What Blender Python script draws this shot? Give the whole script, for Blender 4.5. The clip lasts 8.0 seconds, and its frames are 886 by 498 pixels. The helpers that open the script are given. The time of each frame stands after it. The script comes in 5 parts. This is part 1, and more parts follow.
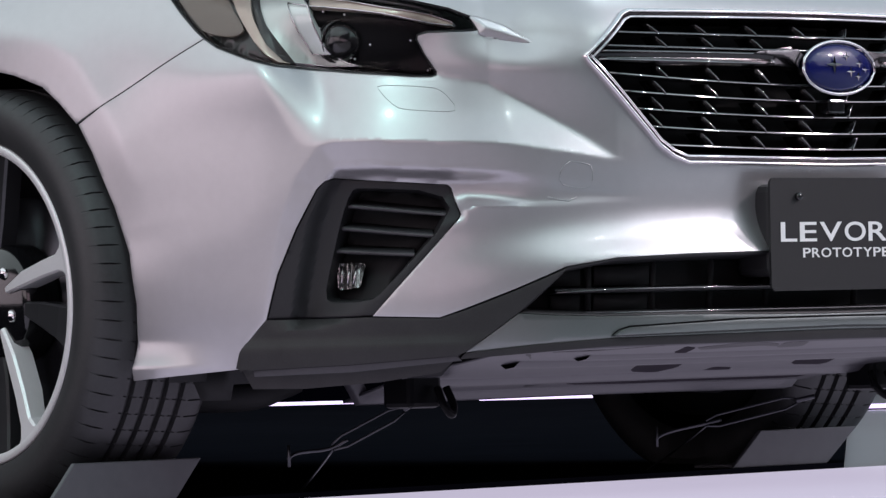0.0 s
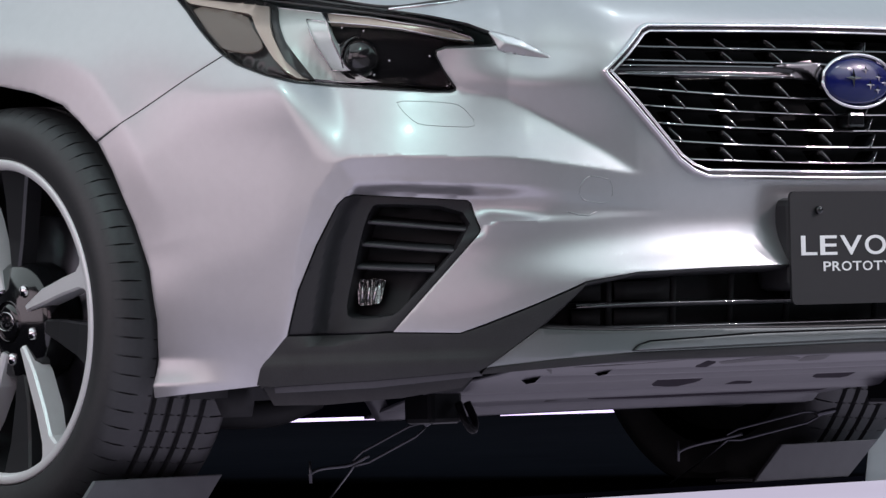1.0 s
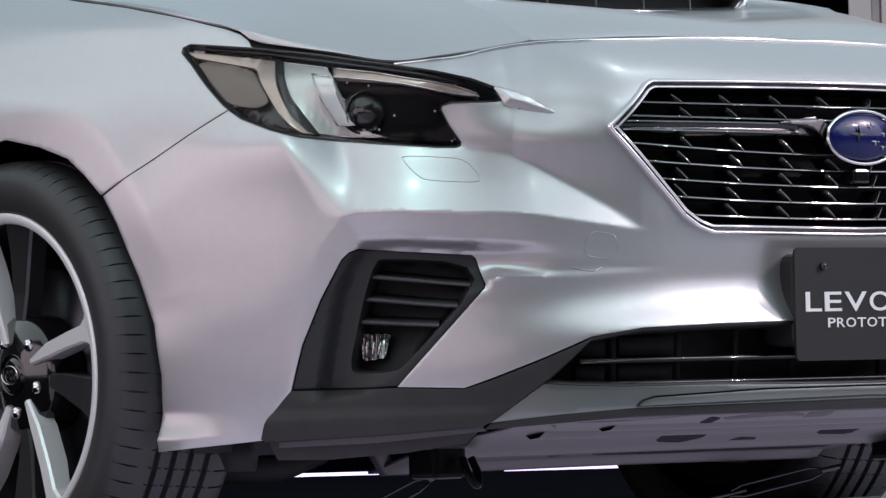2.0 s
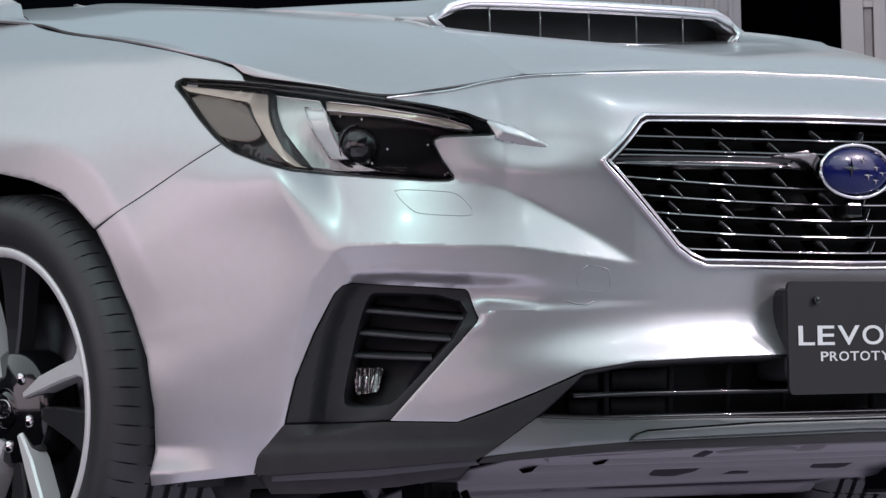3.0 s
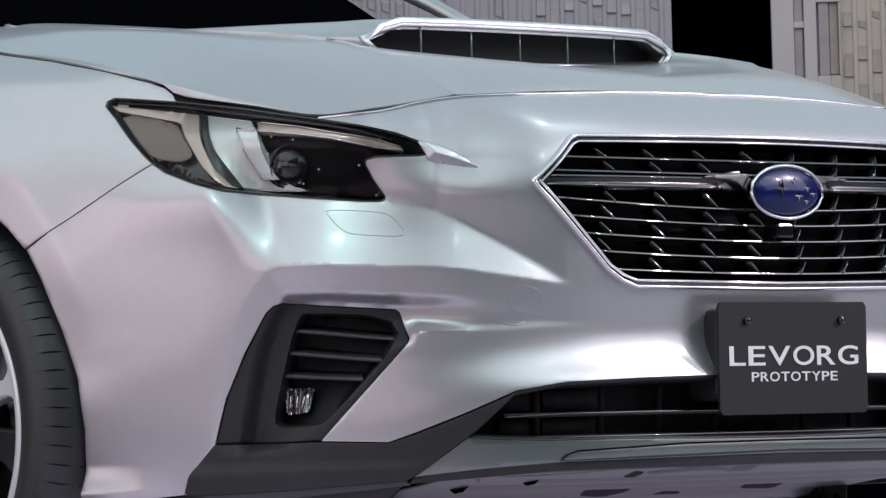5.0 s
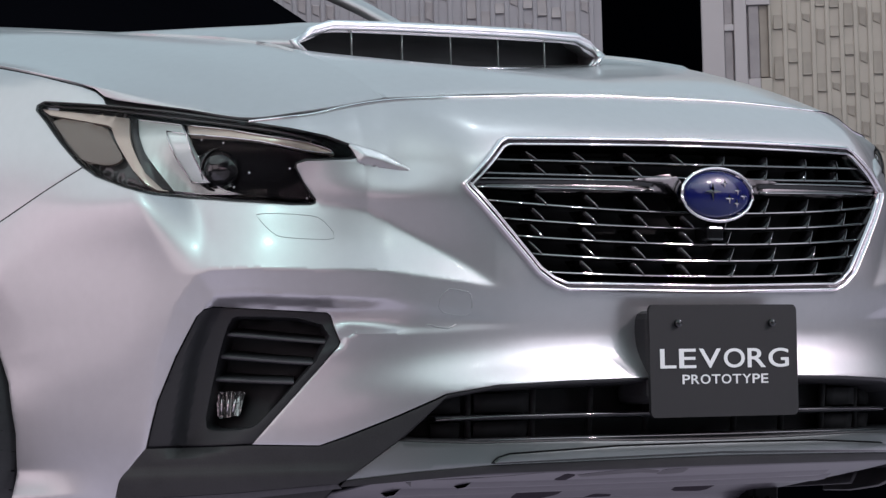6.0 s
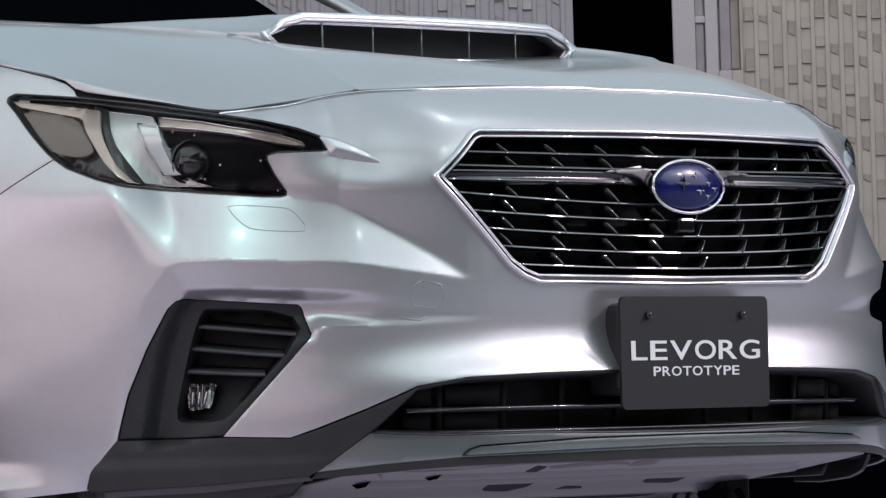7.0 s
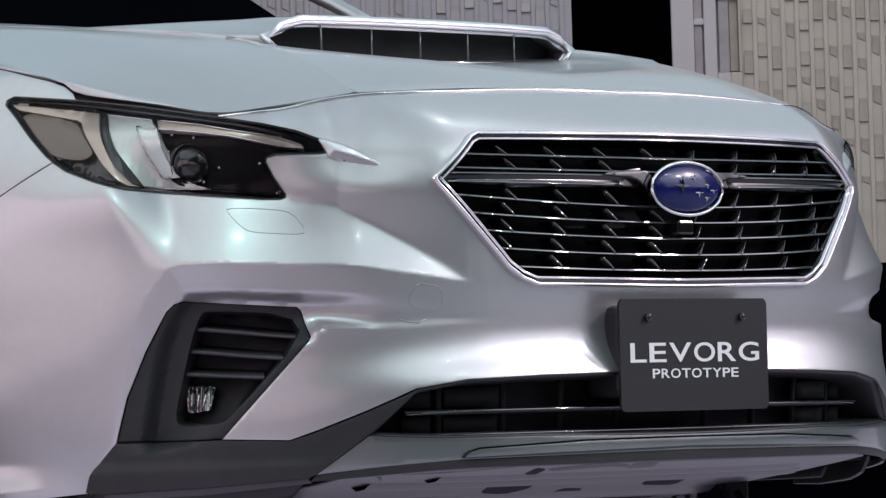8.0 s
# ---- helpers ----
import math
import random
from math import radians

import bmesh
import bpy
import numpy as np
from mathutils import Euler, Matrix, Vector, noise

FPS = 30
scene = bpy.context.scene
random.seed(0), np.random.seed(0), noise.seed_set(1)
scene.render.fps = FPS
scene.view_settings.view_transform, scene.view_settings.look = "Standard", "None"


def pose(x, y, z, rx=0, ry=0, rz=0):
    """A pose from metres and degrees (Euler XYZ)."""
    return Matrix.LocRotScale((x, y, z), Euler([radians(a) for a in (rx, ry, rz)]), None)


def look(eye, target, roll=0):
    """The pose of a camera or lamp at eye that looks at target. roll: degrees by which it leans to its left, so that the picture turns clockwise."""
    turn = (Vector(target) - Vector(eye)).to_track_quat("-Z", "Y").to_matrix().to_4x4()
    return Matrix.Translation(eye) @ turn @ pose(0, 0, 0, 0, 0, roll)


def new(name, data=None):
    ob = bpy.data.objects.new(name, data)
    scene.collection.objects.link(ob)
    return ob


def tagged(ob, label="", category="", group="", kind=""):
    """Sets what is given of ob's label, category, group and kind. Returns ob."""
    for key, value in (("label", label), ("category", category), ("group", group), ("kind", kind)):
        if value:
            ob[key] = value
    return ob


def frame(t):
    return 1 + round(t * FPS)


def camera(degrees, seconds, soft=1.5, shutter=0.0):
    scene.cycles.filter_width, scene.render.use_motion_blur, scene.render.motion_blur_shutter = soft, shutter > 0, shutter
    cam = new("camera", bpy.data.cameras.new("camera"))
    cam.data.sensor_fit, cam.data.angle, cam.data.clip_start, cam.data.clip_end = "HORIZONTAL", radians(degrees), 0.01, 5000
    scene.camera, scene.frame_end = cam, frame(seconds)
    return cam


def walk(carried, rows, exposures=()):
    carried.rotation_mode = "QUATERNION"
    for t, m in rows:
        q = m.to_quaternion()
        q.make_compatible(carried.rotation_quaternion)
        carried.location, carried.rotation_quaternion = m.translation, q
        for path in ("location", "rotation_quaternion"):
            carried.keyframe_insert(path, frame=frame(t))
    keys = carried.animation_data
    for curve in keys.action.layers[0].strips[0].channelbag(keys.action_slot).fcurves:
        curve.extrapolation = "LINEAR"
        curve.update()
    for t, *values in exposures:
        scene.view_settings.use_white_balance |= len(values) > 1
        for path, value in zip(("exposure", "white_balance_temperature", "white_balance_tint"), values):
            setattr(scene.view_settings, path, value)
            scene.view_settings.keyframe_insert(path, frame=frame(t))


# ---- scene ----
# The camera stands still on its tripod and turns.
cam = camera(9.449, 8.0, soft=1.4)
EYE = (5.968, 6.127, 0.280)
TURNS = [  # seconds, yaw, pitch, roll in degrees
    (0.0, 135.4123, 0.8197, -1.5036),
    (0.5, 135.4722, 0.8443, -1.7043),
    (1.0, 135.6236, 0.9911, -1.7993),
    (1.5, 135.6660, 1.3017, -1.7046),
    (2.0, 135.6554, 1.5810, -1.6194),
    (3.5, 135.5203, 2.0302, -1.5952),
    (4.0, 135.3968, 2.0689, -1.6223),
    (5.5, 134.4532, 2.1529, -1.6197),
    (6.0, 134.0859, 2.1480, -1.6984),
    (6.5, 133.8460, 2.1056, -1.7196),
    (7.0, 133.7795, 2.0538, -1.7506),
    (7.5, 133.7800, 2.0600, -1.7800),
    (8.0, 133.7680, 2.0797, -1.8140),
]


def aim(yaw, pitch, roll):
    """A camera pose at EYE from heading, pitch and roll."""
    return pose(*EYE) @ pose(0, 0, 0, 0, 0, yaw) @ pose(0, 0, 0, 90 + pitch) @ pose(0, 0, 0, 0, 0, roll)


walk(cam, [(t, aim(yaw, pitch, roll)) for t, yaw, pitch, roll in TURNS], exposures=((0.0, 0.14, 6600, 22), (8.0, 0.14, 6600, 22)))

# ---- light: a dark exhibition hall with soft ceiling panels and small spot lamps ----
world = bpy.data.worlds.new("world")
scene.world = world
world.use_nodes = True
world.node_tree.nodes["Background"].inputs["Color"].default_value = (0.9, 0.92, 1.0, 1)
world.node_tree.nodes["Background"].inputs["Strength"].default_value = 0.02


def area_lamp(name, eye, target, size_x, size_y, power, colour):
    data = bpy.data.lights.new(name, "AREA")
    data.shape, data.size, data.size_y, data.energy, data.color = "RECTANGLE", size_x, size_y, power, colour
    ob = new(name, data)
    ob.matrix_world = look(eye, target)
    return ob


area_lamp("ceiling_panel_lamp", (-6.25, -3.0, 6.6), (-6.25, -3.0, 0), 16.5, 21.0, 600, (0.70, 1.0, 1.07))
area_lamp("side_ceiling_panel_lamp", (6.6, -3.0, 6.6), (6.6, -3.0, 0), 9.0, 21.0, 640, (0.80, 1.0, 0.99))
# Five unseen fills, added to brighten the sides and front and tint the paint.
area_lamp("side_fill_lamp", (13.0, 3.5, 4.2), (0, 0.5, 1.2), 8.0, 4.6, 155, (1.0, 0.92, 0.94))
area_lamp("rear_fill_lamp", (13.0, -6.0, 3.3), (0, -0.5, 1.2), 10.0, 6.2, 270, (1.0, 0.92, 0.98))
area_lamp("front_fill_lamp", (9.5, 11.0, 3.0), (0.6, 0.7, 0.5), 7.0, 3.2, 70, (1.0, 0.80, 0.90))
area_lamp("left_fill_lamp", (-3.5, 10.0, 6.2), (0.0, 0.6, 0.4), 10.0, 4.5, 140, (0.64, 1.0, 0.95))
area_lamp("corner_fill_lamp", (-7.5, 8.2, 4.2), (0, 0.8, 0.5), 9.0, 5.0, 225, (0.90, 0.95, 1.04))
area_lamp("wall_wash_lamp", (-4.5, -2.5, 5.5), (-7.5, -6.5, 1.0), 6.0, 1.0, 76, (1.0, 0.88, 0.79))
for spot_x, spot_y, watts, tone in ((0.3, 6.8, 80, (0.76, 1.0, 0.94)), (-1.9, 7.2, 55, (0.84, 1.0, 0.98)), (-4.2, 6.8, 62, (0.92, 1.0, 1.02)), (-6.6, 7.4, 72, (0.96, 0.98, 1.02)), (4.7, 3.4, 150, (0.48, 1.0, 0.88)), (-2.1, 2.0, 80, (0.78, 1.0, 1.0))):
    spot = bpy.data.lights.new("spot_lamp", "SPOT")
    spot.energy, spot.spot_size, spot.spot_blend, spot.shadow_soft_size = watts, radians(50), 0.5, 0.06
    spot.color = tone
    new("spot_lamp", spot).matrix_world = look((spot_x, spot_y, 5.8), (0.3, 0.5, 0.5))
for spot_x, spot_y, watts in ((-7.6, 5.6, 1300), (-6.2, 7.2, 420)):
    spot = bpy.data.lights.new("grille_spot_lamp", "SPOT")
    spot.energy, spot.spot_size, spot.spot_blend, spot.shadow_soft_size = watts, radians(6.5), 0.5, 0.16
    spot.color = (1.0, 0.90, 0.94)
    new("grille_spot_lamp", spot).matrix_world = look((spot_x, spot_y, 5.8), (0.1, 0.9, 0.64))


# ---- materials ----
def material(name, colour, rough=0.5, metal=0.0, coat=0.0, grain=0.0, scale=40.0, bump=0.0, spec=0.5, gloss=0.02):
    """A node material; grain varies colour and gloss at two scales, bump raises the finer one."""
    m = bpy.data.materials.new(name)
    m.use_nodes = True
    nt = m.node_tree
    b = nt.nodes["Principled BSDF"]
    b.inputs["Base Color"].default_value = (*colour, 1)
    b.inputs["Roughness"].default_value = rough
    b.inputs["Metallic"].default_value = metal
    b.inputs["Coat Weight"].default_value = coat
    b.inputs["Coat Roughness"].default_value = gloss
    b.inputs["Specular IOR Level"].default_value = spec
    if grain or bump:
        co = nt.nodes.new("ShaderNodeTexCoord")
        fine, large = nt.nodes.new("ShaderNodeTexNoise"), nt.nodes.new("ShaderNodeTexNoise")
        fine.inputs["Scale"].default_value, fine.inputs["Detail"].default_value = scale, 3
        large.inputs["Scale"].default_value, large.inputs["Detail"].default_value = scale / 14, 2
        for n in (fine, large):
            nt.links.new(co.outputs["Object"], n.inputs["Vector"])
        both = nt.nodes.new("ShaderNodeMath")
        both.operation = "ADD"
        nt.links.new(fine.outputs["Fac"], both.inputs[0])
        nt.links.new(large.outputs["Fac"], both.inputs[1])
        ramp = nt.nodes.new("ShaderNodeMapRange")
        ramp.inputs["From Min"].default_value, ramp.inputs["From Max"].default_value = 0.6, 1.4
        ramp.inputs["To Min"].default_value, ramp.inputs["To Max"].default_value = 1 - grain, 1 + grain
        nt.links.new(both.outputs[0], ramp.inputs["Value"])
        mul = nt.nodes.new("ShaderNodeVectorMath")
        mul.operation = "SCALE"
        mul.inputs[0].default_value = colour
        nt.links.new(ramp.outputs["Result"], mul.inputs["Scale"])
        nt.links.new(mul.outputs[0], b.inputs["Base Color"])
        if bump:
            bp = nt.nodes.new("ShaderNodeBump")
            bp.inputs["Strength"].default_value, bp.inputs["Distance"].default_value = bump, 0.001
            nt.links.new(fine.outputs["Fac"], bp.inputs["Height"])
            nt.links.new(bp.outputs["Normal"], b.inputs["Normal"])
    return m


def glowing(name, colour, strength, base=None):
    m = bpy.data.materials.new(name)
    m.use_nodes = True
    b = m.node_tree.nodes["Principled BSDF"]
    b.inputs["Base Color"].default_value = (*(base or colour), 1)
    b.inputs["Emission Color"].default_value = (*colour, 1)
    b.inputs["Emission Strength"].default_value = strength
    return m


def clear_glass(name, tint, gloss=1.0):
    """A thin pane: see-through with a Fresnel reflection."""
    m = bpy.data.materials.new(name)
    m.use_nodes = True
    nt = m.node_tree
    nt.nodes.remove(nt.nodes["Principled BSDF"])
    mix, tr, gl, fr = (nt.nodes.new(k) for k in ("ShaderNodeMixShader", "ShaderNodeBsdfTransparent", "ShaderNodeBsdfGlossy", "ShaderNodeFresnel"))
    tr.inputs["Color"].default_value = (*tint, 1)
    gl.inputs["Roughness"].default_value = 0.02
    fr.inputs["IOR"].default_value = 1.18
    nt.links.new(fr.outputs[0], mix.inputs[0])
    nt.links.new(tr.outputs[0], mix.inputs[1])
    nt.links.new(gl.outputs[0], mix.inputs[2])
    nt.links.new(mix.outputs[0], nt.nodes["Material Output"].inputs["Surface"])
    return m


PAINT = material("pearl_silver_paint", (0.515, 0.500, 0.515), 0.38, 0.76, 0.55, grain=0.03, scale=900, gloss=0.11)
PLASTIC = material("black_textured_plastic", (0.020, 0.0196, 0.022), 0.52, grain=0.15, scale=500, bump=0.15, spec=0.36)
LIP_PLASTIC = material("dark_grey_textured_plastic", (0.026, 0.025, 0.026), 0.55, grain=0.2, scale=400, bump=0.2, spec=0.35)
GREY_PLASTIC = material("grey_plastic", (0.045, 0.044, 0.050), 0.42, grain=0.15, scale=120)
GLOSS_BLACK = material("gloss_black", (0.006, 0.006, 0.007), 0.12, coat=0.6)
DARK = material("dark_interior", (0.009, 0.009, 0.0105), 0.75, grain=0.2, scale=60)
CHROME = material("chrome", (0.76, 0.72, 0.74), 0.04, 1.0, grain=0.02, scale=60)
DARK_CHROME = material("dark_chrome", (0.085, 0.078, 0.082), 0.17, 1.0, grain=0.04, scale=60)
# Grille frame chrome; it also draws glint lines on bonnet and scoop edges.
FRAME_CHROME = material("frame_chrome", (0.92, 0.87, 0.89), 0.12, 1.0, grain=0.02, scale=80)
RIM_GLINT = material("scoop_rim_glint", (0.93, 0.90, 0.93), 0.30, 1.0, grain=0.03, scale=80)
BAR_CHROME = material("thin_chrome", (0.21, 0.198, 0.203), 0.040, 1.0, grain=0.03, scale=60)
MOUNT_CHROME = material("badge_mount_chrome", (0.13, 0.12, 0.125), 0.22, 1.0, grain=0.04, scale=80)
SATIN = material("satin_silver", (0.22, 0.235, 0.23), 0.30, 0.8, 0.4, grain=0.03, scale=300)
RUBBER = material("tyre_rubber", (0.028, 0.028, 0.030), 0.48, grain=0.2, scale=160, bump=0.12)
ALLOY = material("machined_alloy", (0.80, 0.79, 0.80), 0.34, 0.25, grain=0.03, scale=400)
ALLOY_DARK = material("dark_alloy_paint", (0.020, 0.020, 0.022), 0.3, 0.0, 0.5, grain=0.1, scale=80)
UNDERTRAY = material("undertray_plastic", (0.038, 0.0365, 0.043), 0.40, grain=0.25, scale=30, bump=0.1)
TRAY_DARK = material("dark_tray_patch", (0.020, 0.016, 0.022), 0.8, grain=0.2, scale=40, spec=0.04)
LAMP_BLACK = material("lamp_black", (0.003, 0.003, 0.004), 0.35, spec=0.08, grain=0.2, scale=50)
FOG_CHROME = material("fog_lamp_reflector", (0.42, 0.42, 0.42), 0.16, 0.9, grain=0.2, scale=160)
LAMP_BASE = material("dark_lamp_base", (0.030, 0.026, 0.027), 0.28, coat=0.4, grain=0.1, scale=60)
LENS = clear_glass("lamp_lens_glass", (0.93, 0.93, 0.93))
WINDOW = material("dark_window_glass", (0.002, 0.002, 0.003), 0.4, spec=0.0, grain=0.2, scale=3)
SMOKED = material("smoked_lamp_lens", (0.17, 0.125, 0.105), 0.25, coat=0.4, grain=0.1, scale=90)
BEIGE = material("champagne_bezel", (0.52, 0.41, 0.36), 0.30, 0.6, grain=0.05, scale=120)
LAMP_CHROME = material("lamp_reflector", (0.66, 0.68, 0.66), 0.38, 0.45, grain=0.06, scale=70)
GUIDE_WHITE = material("light_guide", (0.80, 0.84, 0.82), 0.22, 0.2, 0.5, grain=0.03, scale=60)
BLUE = material("emblem_blue", (0.003, 0.006, 0.085), 0.25, 0.0, 0.45, spec=0.2, gloss=0.03)
PLATE = material("plate_black", (0.0135, 0.013, 0.0145), 0.48, grain=0.08, scale=240, spec=0.35)
WHITE = material("plate_white_print", (0.78, 0.78, 0.78), 0.5)
FLOOR_WHITE = material("white_stage_floor", (0.30, 0.30, 0.33), 0.28, grain=0.05, scale=5)
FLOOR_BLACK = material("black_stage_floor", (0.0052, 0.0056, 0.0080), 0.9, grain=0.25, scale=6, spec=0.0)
WALL_GREY = material("grey_wall_panel", (0.47, 0.425, 0.375), 0.55, grain=0.14, scale=9, bump=0.1)
WALL_PALE = material("pale_wall_panel", (0.50, 0.462, 0.478), 0.5, grain=0.06, scale=7)
# The grey wall material again, with lilac light put into its colour.
WALL_LILAC_LIT = material("lilac_lit_wall_panel", (0.37, 0.355, 0.385), 0.55, grain=0.12, scale=9, bump=0.1)
TILE_GREY = material("grey_wall_tile", (0.33, 0.292, 0.255), 0.45, grain=0.20, scale=20, bump=0.1)
TILE_LILAC = material("lilac_wall_tile", (0.34, 0.312, 0.325), 0.45, grain=0.20, scale=20, bump=0.1)
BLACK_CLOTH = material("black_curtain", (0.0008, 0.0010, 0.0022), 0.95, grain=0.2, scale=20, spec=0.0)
HALL = material("hall_wall", (0.10, 0.10, 0.11), 0.8, grain=0.15, scale=2)
CHOCK = material("chock_grey_steel", (0.085, 0.085, 0.092), 0.45, 0.2, grain=0.12, scale=40)
STEEL = material("brushed_steel", (0.08, 0.08, 0.09), 0.35, 1.0, grain=0.1, scale=90)
LED_FLOOR = glowing("led_floor_glow", (0.83, 0.83, 1.02), 0.54, (0.08, 0.08, 0.09))
PINK_FILL = glowing("pink_fill_glow", (0.92, 0.88, 1.0), 0.22, (0.08, 0.08, 0.08))
GAP = material("panel_gap_grey", (0.36, 0.365, 0.37), 0.4, 0.5, grain=0.1, scale=80)
STRIP = glowing("light_strip_glow", (0.78, 0.66, 1.0), 1.15)


# ---- the car's skin: an outline in plan, inset by height, with its shelf, recess and shoulder ----
def hermite(xs, ys, x):
    """smooth curve through (xs, ys)"""
    xs=np.asarray(xs,float); ys=np.asarray(ys,float); x=np.clip(x,xs[0],xs[-1])
    d=np.diff(ys,axis=0)/np.diff(xs).reshape((-1,)+(1,)*(ys.ndim-1))
    m=np.concatenate([d[:1],(d[1:]+d[:-1])/2,d[-1:]])
    i=np.clip(np.searchsorted(xs,x)-1,0,len(xs)-2)
    h=xs[i+1]-xs[i]; t=(x-xs[i])/h
    sh=t.shape+(1,)*(ys.ndim-1); t=t.reshape(sh); h=h.reshape(sh)
    return (2*t**3-3*t**2+1)*ys[i]+(t**3-2*t**2+t)*h*m[i]+(-2*t**3+3*t**2)*ys[i+1]+(t**3-t**2)*h*m[i+1]
PLAN=[(0,.912),(.15,.909),(.30,.896),(.42,.872),(.53,.832),(.63,.773),(.715,.695),(.785,.595),(.835,.48),(.868,.36),(.885,.2),(.893,0),(.893,-.3),(.89,-.8)]
_p=np.array(PLAN); _c=np.r_[0,np.cumsum(np.hypot(*np.diff(_p,axis=0).T))]
_f=np.linspace(0,_c[-1],1500); _q=hermite(_c,_p,_f); ARC=np.r_[0,np.cumsum(np.hypot(*np.diff(_q,axis=0).T))]
OUT=_q
_t=np.gradient(_q,ARC,axis=0); _t/=np.linalg.norm(_t,axis=1)[:,None]
NRM=np.stack([_t[:,1],-_t[:,0]],1)  # inward
SS=[0,.3,.45,.6,.75,.9,1.05,1.2,1.5,2.2]
ZZ=[.13,.20,.26,.31,.365,.405,.455,.51,.58,.66,.73,.80,.88,.96]
NET=[[.10,.10,.10,.09,.08,.07,.06,.05,.05,.05],
[.035,.035,.035,.03,.03,.03,.03,.025,.02,.03],
[.010,.010,.008,.006,.008,.011,.014,.010,.010,.02],
[.006,.005,.003,.001,.002,.005,.006,.004,.004,.012],
[-.003,-.003,-.002,.002,.006,.004,.002,.0,.0,.006],
[.018,.017,.015,.012,.008,.003,.0,.0,.0,.003],
[.027,.025,.020,.012,.004,.0,.0,.0,.0,.0],
[.014,.014,.013,.008,.001,.0,.0,.0,.0,.0],
[.012,.013,.012,.008,.002,.0,.001,.0,.0,.0],
[.016,.015,.011,.004,-.002,-.001,.004,.007,.006,.006],
[.036,.039,.039,.034,.030,.030,.030,.022,.016,.016],
[.120,.117,.111,.104,.098,.092,.077,.056,.046,.046],
[.300,.282,.264,.244,.220,.190,.150,.110,.100,.100],
[.560,.520,.480,.430,.380,.330,.270,.225,.215,.215]]
def spline(xs,ys,x):
    """a natural cubic spline through rows ys at xs"""
    xs=np.asarray(xs,float); ys=np.asarray(ys,float); n=len(xs); h=np.diff(xs)
    A=np.eye(n); b=np.zeros_like(ys)
    for i in range(1,n-1):
        A[i,i-1:i+2]=h[i-1],2*(h[i-1]+h[i]),h[i]
        b[i]=6*((ys[i+1]-ys[i])/h[i]-(ys[i]-ys[i-1])/h[i-1])
    m=np.linalg.solve(A,b); i=np.clip(np.searchsorted(xs,x)-1,0,n-2); t=(x-xs[i])[:,None]; k=h[i][:,None]
    return m[i]*(k-t)**3/(6*k)+m[i+1]*t**3/(6*k)+(ys[i]/k-m[i]*k/6)*(k-t)+(ys[i+1]/k-m[i+1]*k/6)*t
def softened(g,sigma):
    """a table smoothed along its first side"""
    r=int(3*sigma)+1; w=np.exp(-np.arange(-r,r+1)**2/(2*sigma**2)); w/=w.sum()
    p=np.concatenate([2*g[:1]-g[r:0:-1],g,2*g[-1:]-g[-2:-r-2:-1]])
    return sum(w[k]*p[k:k+len(g)] for k in range(2*r+1))
GZ=np.linspace(ZZ[0],ZZ[-1],416); GS=np.linspace(0,SS[-1],551)
_cols=[-SS[3],-SS[2],-SS[1]]+SS
TABLE=spline(ZZ,NET,GZ)
TABLE=spline(_cols,np.concatenate([TABLE[:,3:0:-1],TABLE],1).T,GS).T
TABLE=softened(softened(TABLE,4.0).T,5.0).T
def inset(s,z):
    fs=np.clip(np.abs(s)/GS[1],0,549.999); fz=np.clip((z-GZ[0])/(GZ[1]-GZ[0]),0,414.999)
    i=fs.astype(int); j=fz.astype(int); u=fs-i; v=fz-j
    return TABLE[j,i]*(1-u)*(1-v)+TABLE[j,i+1]*u*(1-v)+TABLE[j+1,i]*(1-u)*v+TABLE[j+1,i+1]*u*v
EXTRA=[]
def skin(s,z,off=0):
    s=np.atleast_1d(np.asarray(s,float)); z=np.atleast_1d(np.asarray(z,float))
    d=inset(s,z)-off
    for f in EXTRA: d=d+f(s,z)
    a=np.abs(s); sg=np.where(s<0,-1,1)
    x=np.interp(a,ARC,OUT[:,0])+d*np.interp(a,ARC,NRM[:,0]); y=np.interp(a,ARC,OUT[:,1])+d*np.interp(a,ARC,NRM[:,1])
    return np.stack([sg*x,y,z],1)

def smooth(x): x=np.clip(x,0,1); return x*x*(3-2*x)
def line(pts,s):
    """height of a polyline in (s, z), given by rising s"""
    q=np.array(sorted(pts)); return np.interp(s,q[:,0],q[:,1])
def inside(poly,s,z):
    """signed distance to a closed outline, positive inside"""
    a=np.array(poly,float); b=np.roll(a,-1,0); p=np.stack([s,z],1)[:,None]; e=(b-a)[None]
    t=np.clip(((p-a)*e).sum(-1)/(e*e).sum(-1),0,1); d=np.sqrt((((p-a)-t[...,None]*e)**2).sum(-1)).min(1)
    c=((a[None,:,1]>p[...,1])!=(b[None,:,1]>p[...,1]))&(p[...,0]<a[None,:,0]+(p[...,1]-a[None,:,1])*(b-a)[None,:,0]/np.where((b-a)[None,:,1]==0,1e-12,(b-a)[None,:,1]))
    return np.where(c.sum(1)%2==1,d,-d)
CREASE=[(.40,.60),(.467,.662),(.533,.682),(.62,.697),(.73,.700),(.80,.74)]
